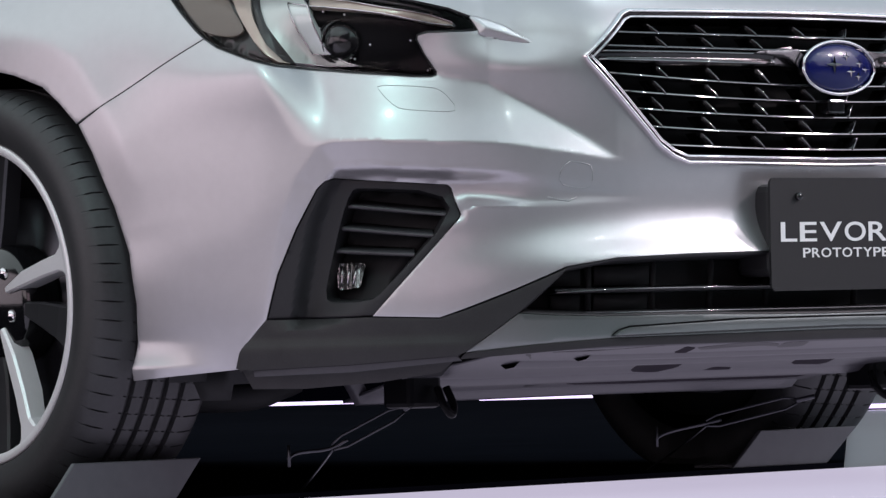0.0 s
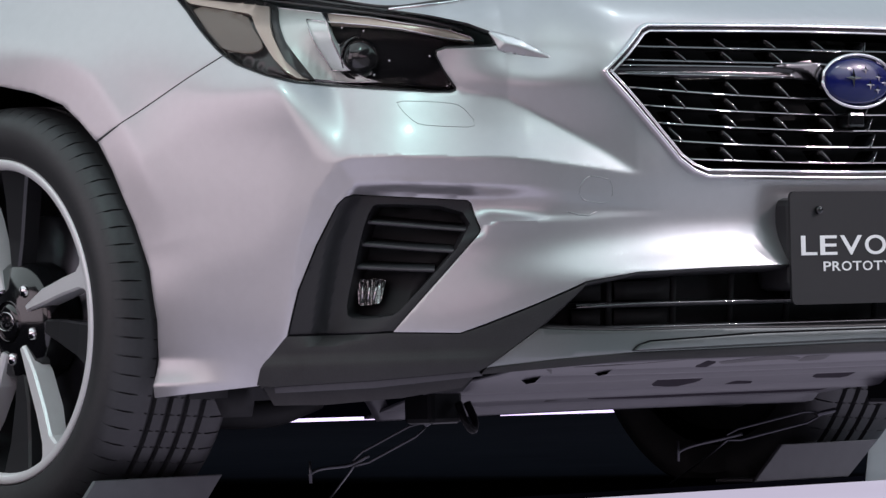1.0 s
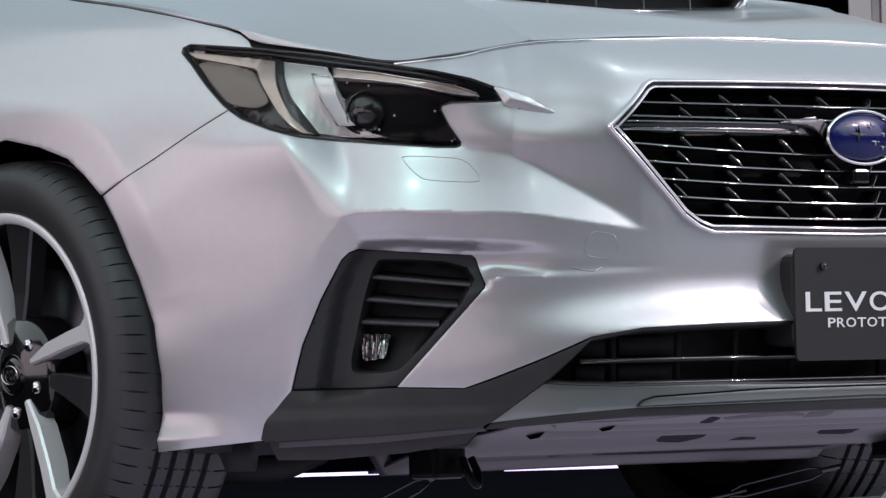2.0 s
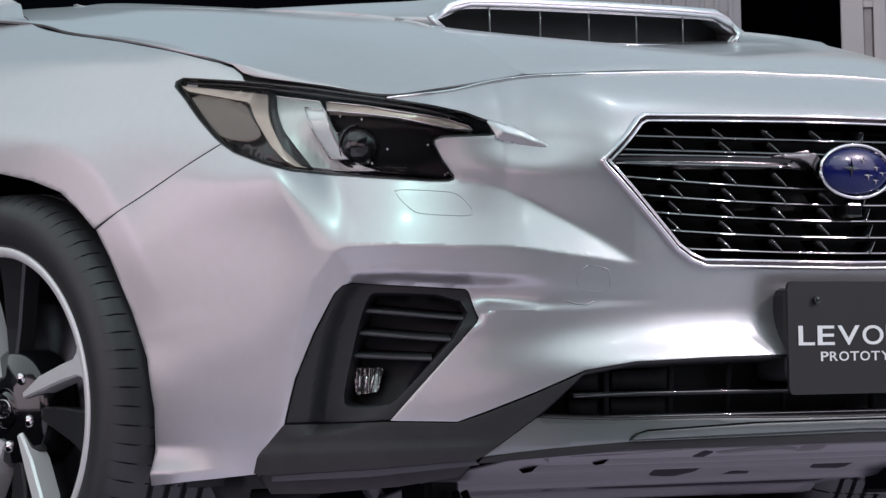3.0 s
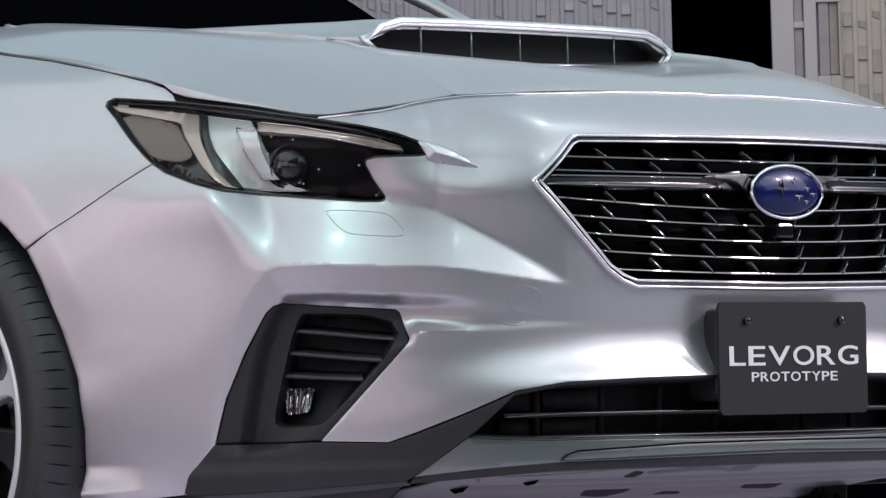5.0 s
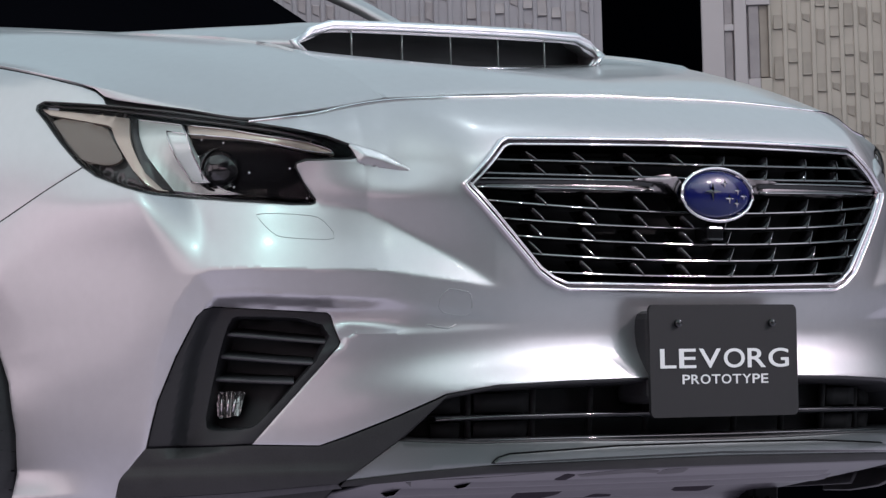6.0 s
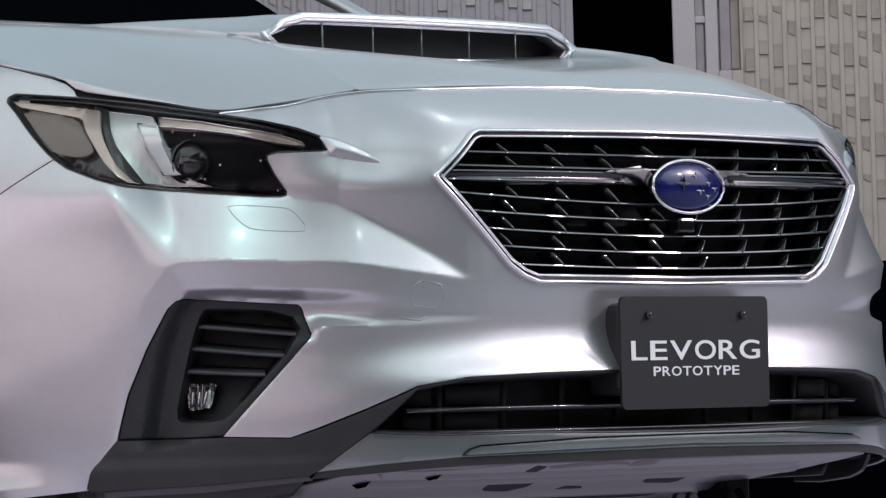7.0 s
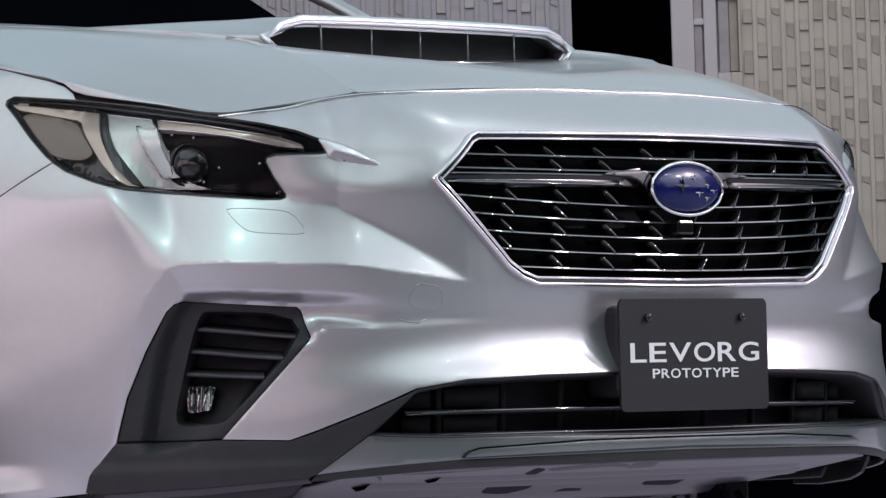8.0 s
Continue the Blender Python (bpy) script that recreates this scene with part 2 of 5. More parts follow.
def shelf_inset(s,z):
    a=np.abs(s); lo=line(SHELF,a); hi=line(RIDGE,a); top=line(CREASE,a)
    side=1-smooth((a-(.875+(z-.545)*.55)+.045)/.09)
    tip=smooth((a-.395)/.035)
    h=np.maximum(hi-lo,.004)
    up=(z-lo)/h; up=np.clip(.5*(up+1-np.sqrt((up-1)**2+(.006/h)**2)),0,1)
    k=smooth((a-.66)/.10)
    fade=(1-k)*(1-.30*np.clip((z-hi)/np.maximum(top-hi,.02),0,1)-.70*smooth((z-hi)/.26))+k*(1-smooth((z-.64)/.11))
    return (.44+.04*k)*h*up*side*tip*fade
def recess_inset(s,z):
    a=np.abs(s)
    edge=inside(RECESS[:11]+[(.99,.0),(.05,.0),(.05,.46)],a,z)
    out=np.clip(-inside(RECESS,a,z),0,1)
    soft=.012+.19*smooth((z-.440)/.04)*smooth((.705-a)/.05)
    flush=1-smooth((.470-z)/.05)*(1-smooth(((a-.674)*.14+(z-.436)*.144)/.2008/.075))
    return (.007*np.clip(edge/.032,0,1)+.026*smooth((edge-.036)/.020))*(smooth((a-.54)/.16)*.9+.1)*(1-smooth(out/soft))*flush
def shoulder_inset(s,z):
    a=np.abs(s); h=-inside(FLARE,a,z)
    w=.007+.06*smooth((.56-z)/.16)
    return .030*(1-np.exp(-.5*(h+np.sqrt(h*h+w*w))/.10))*smooth((a-.66)/.54)
def skirt_inset(s,z):
    a=np.abs(s)
    return -.017*np.clip((.270-z)/.040,0,1)**1.5*smooth((a-1.03)/.13)
def wing_crease_inset(s,z):
    a=np.abs(s); h=z-line([(1.1,.815),(1.25,.825),(1.57,.856),(2.2,.875)],a)
    return .38*.5*(h+np.sqrt(h*h+.006**2))*smooth((a-1.12)/.16)
def lamp_tuck_inset(s,z):
    a=np.abs(s)
    return (.021*smooth((a-.43)/.15)-.013*smooth((a-.56)/.13)*(1-smooth((z-.735)/.045)))*(1-smooth((a-1.0)/.18))*smooth((z-.635)/.06)
NOSE=[(0,.738),(.385,.738),(.405,.738),(.57,.788),(.70,.83)]
def nose_crease_inset(s,z):
    a=np.abs(s); h=z-line(NOSE,a)
    return .30*.5*(h+np.sqrt(h*h+.009**2))*(1-smooth((a-.48)/.16))
EXTRA+=[lamp_tuck_inset,nose_crease_inset,wing_crease_inset,skirt_inset,shelf_inset,recess_inset,shoulder_inset]

# outlines on the skin: distance along the plan from the middle, height
SHELF = [(0.875, 0.541), (0.858, 0.545), (0.792, 0.545), (0.711, 0.54), (0.596, 0.535), (0.527, 0.525), (0.473, 0.517), (0.417, 0.507)]
RIDGE = [(0.417, 0.507), (0.484, 0.548), (0.551, 0.586), (0.619, 0.623), (0.702, 0.637), (0.759, 0.639), (0.886, 0.651), (0.935, 0.659)]
RECESS = [(0.417, 0.507), (0.527, 0.525), (0.596, 0.535), (0.711, 0.54), (0.792, 0.545), (0.858, 0.545), (0.876, 0.54), (0.914, 0.495), (0.941, 0.432), (0.959, 0.36), (0.975, 0.29), (0.818, 0.296), (0.674, 0.436), (0.682, 0.479), (0.578, 0.472), (0.527, 0.469)]
FLARE = [(1.58, 0.748), (1.499, 0.74), (1.42, 0.728), (1.355, 0.711), (1.306, 0.687), (1.268, 0.648), (1.226, 0.597), (1.2, 0.559), (1.181, 0.501), (1.163, 0.435), (1.16, 0.354), (1.168, 0.273), (1.15, 0.1), (1.95, 0.1), (1.95, 0.6), (1.75, 0.72)]
HOOD_FRONT = [(0.05, 0.798), (0.22, 0.796), (0.371, 0.791), (0.471, 0.788), (0.566, 0.784), (0.636, 0.776), (0.699, 0.765), (0.748, 0.76), (0.804, 0.756)]
HOOD_SIDE = [(1.071, 0.794), (1.078, 0.802), (1.096, 0.813), (1.123, 0.822), (1.211, 0.842), (1.344, 0.867), (1.506, 0.891), (1.614, 0.911), (1.7, 0.934), (1.793, 0.969)]
LAMP = [(1.188, 0.79), (1.189, 0.798), (1.177, 0.803), (1.068, 0.793), (0.949, 0.778), (0.804, 0.756), (0.734, 0.744), (0.677, 0.732), (0.641, 0.719), (0.629, 0.712), (0.624, 0.705), (0.629, 0.699), (0.643, 0.697), (0.713, 0.696), (0.727, 0.692), (0.728, 0.687), (0.717, 0.666), (0.699, 0.64), (0.7, 0.635), (0.708, 0.633), (0.738, 0.634), (0.829, 0.642), (0.906, 0.65), (0.948, 0.655), (0.994, 0.667), (1.049, 0.686), (1.072, 0.699), (1.088, 0.71), (1.124, 0.739), (1.162, 0.771)]
LAMP_TOP = [(1.187, 0.7965), (1.08, 0.7865), (1.005, 0.7765), (0.90, 0.7615), (0.82, 0.7495), (0.74, 0.7365), (0.685, 0.7235)]
FIN = [(0.648, 0.722), (0.619, 0.716), (0.586, 0.704), (0.564, 0.691), (0.549, 0.681), (0.556, 0.6785), (0.589, 0.683), (0.631, 0.690), (0.634, 0.702)]
SHUT = [(1.074, 0.7), (1.147, 0.661), (1.223, 0.619), (1.284, 0.586)]
ARCH = [(1.5, 0.679), (1.424, 0.664), (1.362, 0.644), (1.324, 0.618), (1.288, 0.587), (1.257, 0.545), (1.218, 0.465), (1.193, 0.395), (1.185, 0.322), (1.19, 0.265), (1.193, 0.234), (1.195, 0.212)]
CORNER_BOTTOM = [(1.145, 0.216), (1.028, 0.225)]
VENT = [(0.97, 0.296), (0.949, 0.36), (0.918, 0.423), (0.883, 0.479), (0.871, 0.489), (0.858, 0.493), (0.797, 0.488), (0.688, 0.48), (0.682, 0.475), (0.671, 0.437), (0.674, 0.431), (0.803, 0.296)]
VENT_HOLE = [(0.837, 0.475), (0.824, 0.479), (0.7, 0.471), (0.681, 0.438), (0.79, 0.327), (0.808, 0.317), (0.87, 0.316), (0.885, 0.324), (0.875, 0.366), (0.854, 0.437)]
LIP = [(0.803, 0.295), (0.707, 0.291), (0.67, 0.302), (0.597, 0.328), (0.52, 0.357), (0.593, 0.295), (0.671, 0.241), (0.683, 0.236), (0.838, 0.227), (1.0, 0.222), (1.027, 0.225), (1.017, 0.249), (1.008, 0.261), (0.97, 0.295)]
INTAKE_TOP = [(0.707, 0.292), (0.67, 0.304), (0.597, 0.33), (0.52, 0.36), (0.438, 0.371), (0.309, 0.375), (0.182, 0.377)]
INTAKE = [(0.52, 0.357), (0.439, 0.369), (0.31, 0.373), (0.183, 0.375), (0.0, 0.375)]
GARNISH_TOP = [(0.593, 0.295), (0.538, 0.291), (0.466, 0.288), (0.324, 0.288), (0.151, 0.285), (0.029, 0.284)]
GARNISH_LOW = [(0.671, 0.241), (0.563, 0.25), (0.448, 0.256), (0.263, 0.258), (0.028, 0.26)]
STRIP_TOP = [(0.448, 0.259), (0.438, 0.267), (0.419, 0.272), (0.22, 0.279), (0.029, 0.28)]
STRIP_LOW = [(0.448, 0.259), (0.264, 0.261), (0.028, 0.264)]
LIP_LOW = [(1.001, 0.22), (0.838, 0.224), (0.679, 0.232), (0.446, 0.245), (0.261, 0.245), (0.025, 0.246)]
GRILLE = [(0.063, 0.729), (0.218, 0.728), (0.389, 0.727), (0.404, 0.721), (0.477, 0.659), (0.471, 0.65), (0.356, 0.53), (0.33, 0.514), (0.303, 0.505), (0.096, 0.502)]
WASHER = [(0.793, 0.62), (0.787, 0.624), (0.716, 0.619), (0.694, 0.615), (0.672, 0.59), (0.675, 0.584), (0.681, 0.582), (0.751, 0.587), (0.765, 0.592)]
TOW = [(0.516, 0.51), (0.473, 0.505), (0.467, 0.495), (0.468, 0.473), (0.481, 0.469), (0.525, 0.476)]
TOW_SLOT = [(0.539, 0.459), (0.534, 0.457), (0.495, 0.455), (0.493, 0.458)]
SLATS = [(0.843, 0.454), (0.694, 0.438), (0.86, 0.423), (0.716, 0.408), (0.873, 0.391), (0.745, 0.382)]
FOG = [(0.874, 0.373), (0.823, 0.372), (0.831, 0.338), (0.872, 0.334)]
LOWBAR = [(0.53, 0.321), (0.351, 0.326), (0.172, 0.326)]
LOWBAR2 = [(0.586, 0.294), (0.461, 0.294), (0.316, 0.292)]
DEEP_GLASS = [(1.17, 0.781), (1.061, 0.761), (1.04, 0.741), (1.012, 0.713), (1.017, 0.705), (1.034, 0.701), (1.073, 0.708), (1.099, 0.719), (1.13, 0.743)]
BEZEL = [(1.187, 0.792), (1.093, 0.78), (1.027, 0.771), (1.001, 0.727), (0.972, 0.688), (0.943, 0.663), (0.934, 0.66), (0.95, 0.662), (0.968, 0.673), (0.991, 0.693), (1.023, 0.728), (1.05, 0.758), (1.058, 0.762), (1.166, 0.782)]
CLAMP = [(1.031, 0.771), (0.931, 0.757), (0.914, 0.742), (0.903, 0.719), (0.89, 0.69), (0.87, 0.669), (0.845, 0.658), (0.825, 0.653), (0.885, 0.655), (0.938, 0.661), (0.972, 0.685), (1.003, 0.726)]
GUIDE = [(0.949, 0.748), (0.91, 0.742), (0.9, 0.718), (0.885, 0.686), (0.872, 0.671), (0.903, 0.672), (0.926, 0.705)]
UPPER = [(0.918, 0.756), (0.839, 0.746), (0.785, 0.736), (0.709, 0.724), (0.671, 0.712), (0.666, 0.706), (0.709, 0.711), (0.785, 0.727), (0.842, 0.735), (0.908, 0.742)]
MODULE = [(0.918, 0.742), (0.847, 0.734), (0.728, 0.714), (0.67, 0.701), (0.719, 0.699), (0.732, 0.696), (0.722, 0.673), (0.707, 0.644), (0.712, 0.64), (0.828, 0.653), (0.869, 0.67), (0.895, 0.695), (0.909, 0.72)]
EYE_LENS = [(0.854, 0.689), (0.883, 0.69), (0.826, 0.688), (0.852, 0.717), (0.854, 0.661)]
GLINT_BEADS = [(0.893, 0.709), (0.875, 0.704), (0.889, 0.69), (0.841, 0.666), (0.807, 0.683), (0.834, 0.664), (0.712, 0.644), (0.739, 0.687), (0.887, 0.733), (0.849, 0.727), (0.779, 0.724)]


from mathutils import bvhtree, geometry


# ---- mesh helpers ----
def part(name, bm, mat, parent=None, label="", smooth_faces=True):
    """Link a bmesh as one mesh object, under a thing or a part."""
    me = bpy.data.meshes.new(name)
    bm.to_mesh(me)
    bm.free()
    me.materials.append(mat)
    if smooth_faces:
        me.shade_smooth()
    ob = new(name, me)
    if parent:
        ob.parent = parent
    if label:
        ob["label"] = label
    return ob


def thing(name, label, category, at=(0, 0, 0), group="", kind=""):
    ob = new(name)
    ob.location = at
    return tagged(ob, label, category, group, kind)


def solid(ob, thick, bevel=0.0, segments=2):
    if thick:
        md = ob.modifiers.new("thickness", "SOLIDIFY")
        md.thickness, md.offset = thick, -1
    if bevel:
        md = ob.modifiers.new("bevel", "BEVEL")
        md.width, md.segments, md.limit_method, md.angle_limit = bevel, segments, "ANGLE", radians(40)
        md.harden_normals = False
    return ob


def mirrored(half):
    """A half outline from the middle outwards and back, closed by its mirror image."""
    return list(half) + [(-s, z) for s, z in reversed(half) if abs(s) > 1e-4]


def rounded(poly, times=1, keep=0.25):
    """Cut the corners of a closed outline."""
    p = np.array(poly, float)
    for _ in range(times):
        q = np.roll(p, -1, 0)
        p = np.stack([p + keep * (q - p), q - keep * (q - p)], 1).reshape(-1, 2)
    return [tuple(v) for v in p]


def shrunk(poly, by):
    """A closed outline moved inwards along its normals."""
    p = np.array(poly, float)
    area = np.sum(p[:, 0] * np.roll(p[:, 1], -1) - np.roll(p[:, 0], -1) * p[:, 1])
    e1, e0 = np.roll(p, -1, 0) - p, p - np.roll(p, 1, 0)
    n1, n0 = (np.stack([-e[:, 1], e[:, 0]], 1) / (np.linalg.norm(e, axis=1)[:, None] + 1e-9) for e in (e1, e0))
    n = (n1 + n0) * np.sign(area)
    n /= np.maximum((n * n).sum(1) / 2, 0.5)[:, None]
    room = np.minimum(np.linalg.norm(e1, axis=1), np.linalg.norm(e0, axis=1))
    q = p + by * n
    sharp = (n1 * n0).sum(1) < 0.2
    q[sharp] = (p + by * n * np.minimum(1.0, room / max(abs(by), 1e-6))[:, None])[sharp]
    return [tuple(v) for v in q]


def dense(poly, step):
    """A closed outline with extra points; doubled points are left out."""
    out = []
    poly = [p for i, p in enumerate(poly) if math.hypot(p[0] - poly[i - 1][0], p[1] - poly[i - 1][1]) > 5e-4]
    for a, b in zip(poly, poly[1:] + poly[:1]):
        k = max(1, int(math.ceil(math.hypot(b[0] - a[0], b[1] - a[1]) / step)))
        out += [(a[0] + (b[0] - a[0]) * i / k, a[1] + (b[1] - a[1]) * i / k) for i in range(k)]
    return out


def patch(name, outline, mat, parent, holes=(), off=0.0, step=0.009, thick=0.003, bevel=0.0, label="", shape=None, folds=()):
    """A trimmed piece of the car's skin: the outline and holes lie in (along, height), off lifts it outwards."""
    loops = [dense(list(p), step) for p in (outline, *holes)]
    pts, edges = [], []
    for lp in loops:
        k = len(pts)
        pts += lp
        edges += [(k + i, k + (i + 1) % len(lp)) for i in range(len(lp))]
    fold_pts = []
    for fold in folds:
        q = linear_path(fold, step * 0.8)
        near = np.full(len(q), True)
        for n, lp in enumerate(loops):
            d = inside(lp, q[:, 0], q[:, 1])
            near &= (d > step * 0.5) if n == 0 else (d < -step * 0.5)
        for i in range(len(q)):
            if near[i]:
                pts.append(tuple(q[i]))
                fold_pts.append(q[i])
                if i and near[i - 1]:
                    edges.append((len(pts) - 2, len(pts) - 1))
    a = np.array(loops[0])
    gs, gz = np.meshgrid(np.arange(a[:, 0].min(), a[:, 0].max(), step), np.arange(a[:, 1].min(), a[:, 1].max(), step * 0.87))
    gs = gs + np.where(np.arange(gs.shape[0]) % 2, step / 2, 0)[:, None]
    g = np.stack([gs.ravel(), gz.ravel()], 1)
    if len(g):
        keep = inside(loops[0], g[:, 0], g[:, 1]) > step * 0.45
        for lp in loops[1:]:
            keep &= inside(lp, g[:, 0], g[:, 1]) < -step * 0.45
        if fold_pts:
            fp = np.array(fold_pts)
            for i in range(0, len(g), 2000):
                d2 = ((g[i:i + 2000, None] - fp[None]) ** 2).sum(-1).min(1)
                keep[i:i + 2000] &= d2 > (step * 0.45) ** 2
        pts += [tuple(v) for v in g[keep]]
    vs, _, fs, _, _, _ = geometry.delaunay_2d_cdt([Vector(p) for p in pts], edges, [], 0, 1e-6)
    v2 = np.array([tuple(v) for v in vs])
    cen = np.array([v2[list(f)].mean(0) for f in fs])
    ok = inside(loops[0], cen[:, 0], cen[:, 1]) > 0
    for lp in loops[1:]:
        ok &= inside(lp, cen[:, 0], cen[:, 1]) < 0
    d = off if shape is None else off + shape(v2[:, 0], v2[:, 1])
    p3 = skin(v2[:, 0], v2[:, 1], d)
    bm = bmesh.new()
    bv = [bm.verts.new(p) for p in p3]
    for f, good in zip(fs, ok):
        if good:
            bm.faces.new([bv[i] for i in f])
    loose = [v for v in bm.verts if not v.link_faces]
    bmesh.ops.delete(bm, geom=loose, context="VERTS")
    bm.normal_update()
    f = bm.faces[:][len(bm.faces) // 2]
    c = f.calc_center_median()
    if f.normal.dot(Vector((c.x, c.y + 0.3, 0))) < 0:
        bmesh.ops.reverse_faces(bm, faces=bm.faces[:])
    ob = part(name, bm, mat, parent, label)
    return solid(ob, thick, bevel)


def ring(name, outline, profile, mat, parent, label="", step=0.012):
    """A frame that follows an outline on the skin; profile: (inwards, outwards) pairs."""
    loops = []
    base = dense(list(outline), step)
    for inn, off in profile:
        lp = np.array(shrunk(base, inn))
        loops.append(skin(lp[:, 0], lp[:, 1], off))
    bm = bmesh.new()
    rows = [[bm.verts.new(p) for p in lp] for lp in loops]
    n = len(base)
    for r0, r1 in zip(rows, rows[1:]):
        for i in range(n):
            bm.faces.new((r0[i], r0[(i + 1) % n], r1[(i + 1) % n], r1[i]))
    bmesh.ops.recalc_face_normals(bm, faces=bm.faces[:])
    return part(name, bm, mat, parent, label)


def rod(name, points, radius, mat, parent, label="", sides=8, flat=1.0, smooth_path=True):
    """A bar of round or flattened section along points in space."""
    p = np.array(points, float)
    if smooth_path and len(p) > 2:
        c = np.r_[0, np.cumsum(np.linalg.norm(np.diff(p, axis=0), axis=1))]
        p = hermite(c, p, np.linspace(0, c[-1], max(12, 4 * len(p))))
    t = np.gradient(p, axis=0)
    bm, rows = bmesh.new(), []
    for q, d in zip(p, t):
        d = Vector(d).normalized()
        up = Vector((0, 0, 1)) if abs(d.z) < 0.95 else Vector((0, 1, 0))
        a = d.cross(up).normalized()
        b = a.cross(d)
        rows.append([bm.verts.new(Vector(q) + radius * (math.cos(k) * a + flat * math.sin(k) * b)) for k in np.arange(sides) * 2 * math.pi / sides])
    for r0, r1 in zip(rows, rows[1:]):
        for i in range(sides):
            bm.faces.new((r0[i], r0[(i + 1) % sides], r1[(i + 1) % sides], r1[i]))
    bm.faces.new(rows[0])
    bm.faces.new(rows[-1])
    bmesh.ops.recalc_face_normals(bm, faces=bm.faces[:])
    return part(name, bm, mat, parent, label)


def on_skin(pts, off):
    q = np.array(pts, float)
    return skin(q[:, 0], q[:, 1], off)


def seam(name, pts, parent, width=0.0016, off=-0.0004, mat=DARK):
    """A fine dark joint line between two panels."""
    q = dense_open(pts, 0.01)
    return rod(name, on_skin(q, off), width, mat, parent, smooth_path=False, sides=6)


def linear_path(pts, step):
    p = np.array(pts, float)
    c = np.r_[0, np.cumsum(np.linalg.norm(np.diff(p, axis=0), axis=1))]
    x = np.unique(np.r_[np.linspace(0, c[-1], max(3, int(c[-1] / step))), c])
    return np.stack([np.interp(x, c, p[:, k]) for k in range(p.shape[1])], 1)


def dense_open(pts, step):
    p = np.array(pts, float)
    c = np.r_[0, np.cumsum(np.linalg.norm(np.diff(p, axis=0), axis=1))]
    return hermite(c, p, np.linspace(0, c[-1], max(3, int(c[-1] / step))))


def box(bm, sx, sy, sz, m=None, bevel=0.0, seg=1):
    r = bmesh.ops.create_cube(bm, size=1, matrix=(m or Matrix()) @ Matrix.Diagonal((sx, sy, sz, 1)))
    if bevel:
        es = {e for v in r["verts"] for e in v.link_edges}
        bmesh.ops.bevel(bm, geom=list(es), offset=bevel, segments=seg, affect="EDGES", profile=0.5)


def boxed(name, size, m, mat, parent=None, bevel=0.0, seg=1, label=""):
    bm = bmesh.new()
    box(bm, *size, m, bevel, seg)
    return part(name, bm, mat, parent, label, smooth_faces=False)


def lathe(bm, profile, m, sides=64):
    """Turn (radius, along) pairs round the local x axis."""
    rows = []
    for r, x in profile:
        rows.append([bm.verts.new(m @ Vector((x, r * math.cos(a), r * math.sin(a)))) for a in np.arange(sides) * 2 * math.pi / sides])
    for r0, r1 in zip(rows, rows[1:]):
        for i in range(sides):
            bm.faces.new((r0[i], r0[(i + 1) % sides], r1[(i + 1) % sides], r1[i]))
    bmesh.ops.recalc_face_normals(bm, faces=bm.faces[:])


def loft(name, curves, nu, nv, mat, parent, mirror=True, label="", flip=False):
    """A smooth sheet across guide curves, with its mirror image in x."""
    rows = []
    for c in curves:
        p = np.array(c, float)
        k = np.r_[0, np.cumsum(np.linalg.norm(np.diff(p, axis=0), axis=1))]
        rows.append(hermite(k / k[-1], p, np.linspace(0, 1, nv)))
    g = np.array(rows)
    k = np.arange(len(curves), dtype=float)
    g = hermite(k, g, np.linspace(0, k[-1], nu))
    if mirror:
        g = np.concatenate([g[:0:-1] * np.array([-1, 1, 1]), g])
    bm = bmesh.new()
    vs = [[bm.verts.new(p) for p in row] for row in g]
    for r0, r1 in zip(vs, vs[1:]):
        for i in range(nv - 1):
            bm.faces.new((r0[i], r0[i + 1], r1[i + 1], r1[i]))
    bm.normal_update()
    up = sum(f.normal.z for f in bm.faces)
    if (up < 0) != flip:
        bmesh.ops.reverse_faces(bm, faces=bm.faces[:])
    return part(name, bm, mat, parent, label)


# ---- the stage ----
VIEW = Vector((-0.722, -0.692, 0))          # into the hall, away from the eye
SIDE = Vector((-0.692, 0.722, 0))           # to the right as seen from the eye
WALL_AT = Vector((EYE[0], EYE[1], 0)) + 17.5 * VIEW
M_WALL = Matrix((( SIDE.x, VIEW.x, 0, WALL_AT.x), (SIDE.y, VIEW.y, 0, WALL_AT.y), (0, 0, 1, 0), (0, 0, 0, 1)))

bm = bmesh.new()
box(bm, 44, 44, 0.3, Matrix.Translation((0, 0, -0.128)))
tagged(part("floor", bm, FLOOR_WHITE, smooth_faces=False), "pale glossy exhibition stage floor with fine grid", "floor", kind="structure")
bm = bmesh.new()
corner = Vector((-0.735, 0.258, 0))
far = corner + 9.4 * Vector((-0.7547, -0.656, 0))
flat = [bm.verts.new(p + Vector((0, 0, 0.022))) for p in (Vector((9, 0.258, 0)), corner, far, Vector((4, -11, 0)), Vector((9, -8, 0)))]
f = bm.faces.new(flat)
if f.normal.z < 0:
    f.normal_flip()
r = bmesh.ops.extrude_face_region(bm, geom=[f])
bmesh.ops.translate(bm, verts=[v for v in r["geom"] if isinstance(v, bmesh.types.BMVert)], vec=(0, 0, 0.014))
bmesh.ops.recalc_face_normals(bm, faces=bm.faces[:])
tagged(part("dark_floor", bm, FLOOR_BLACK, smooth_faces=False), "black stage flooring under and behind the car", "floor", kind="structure")

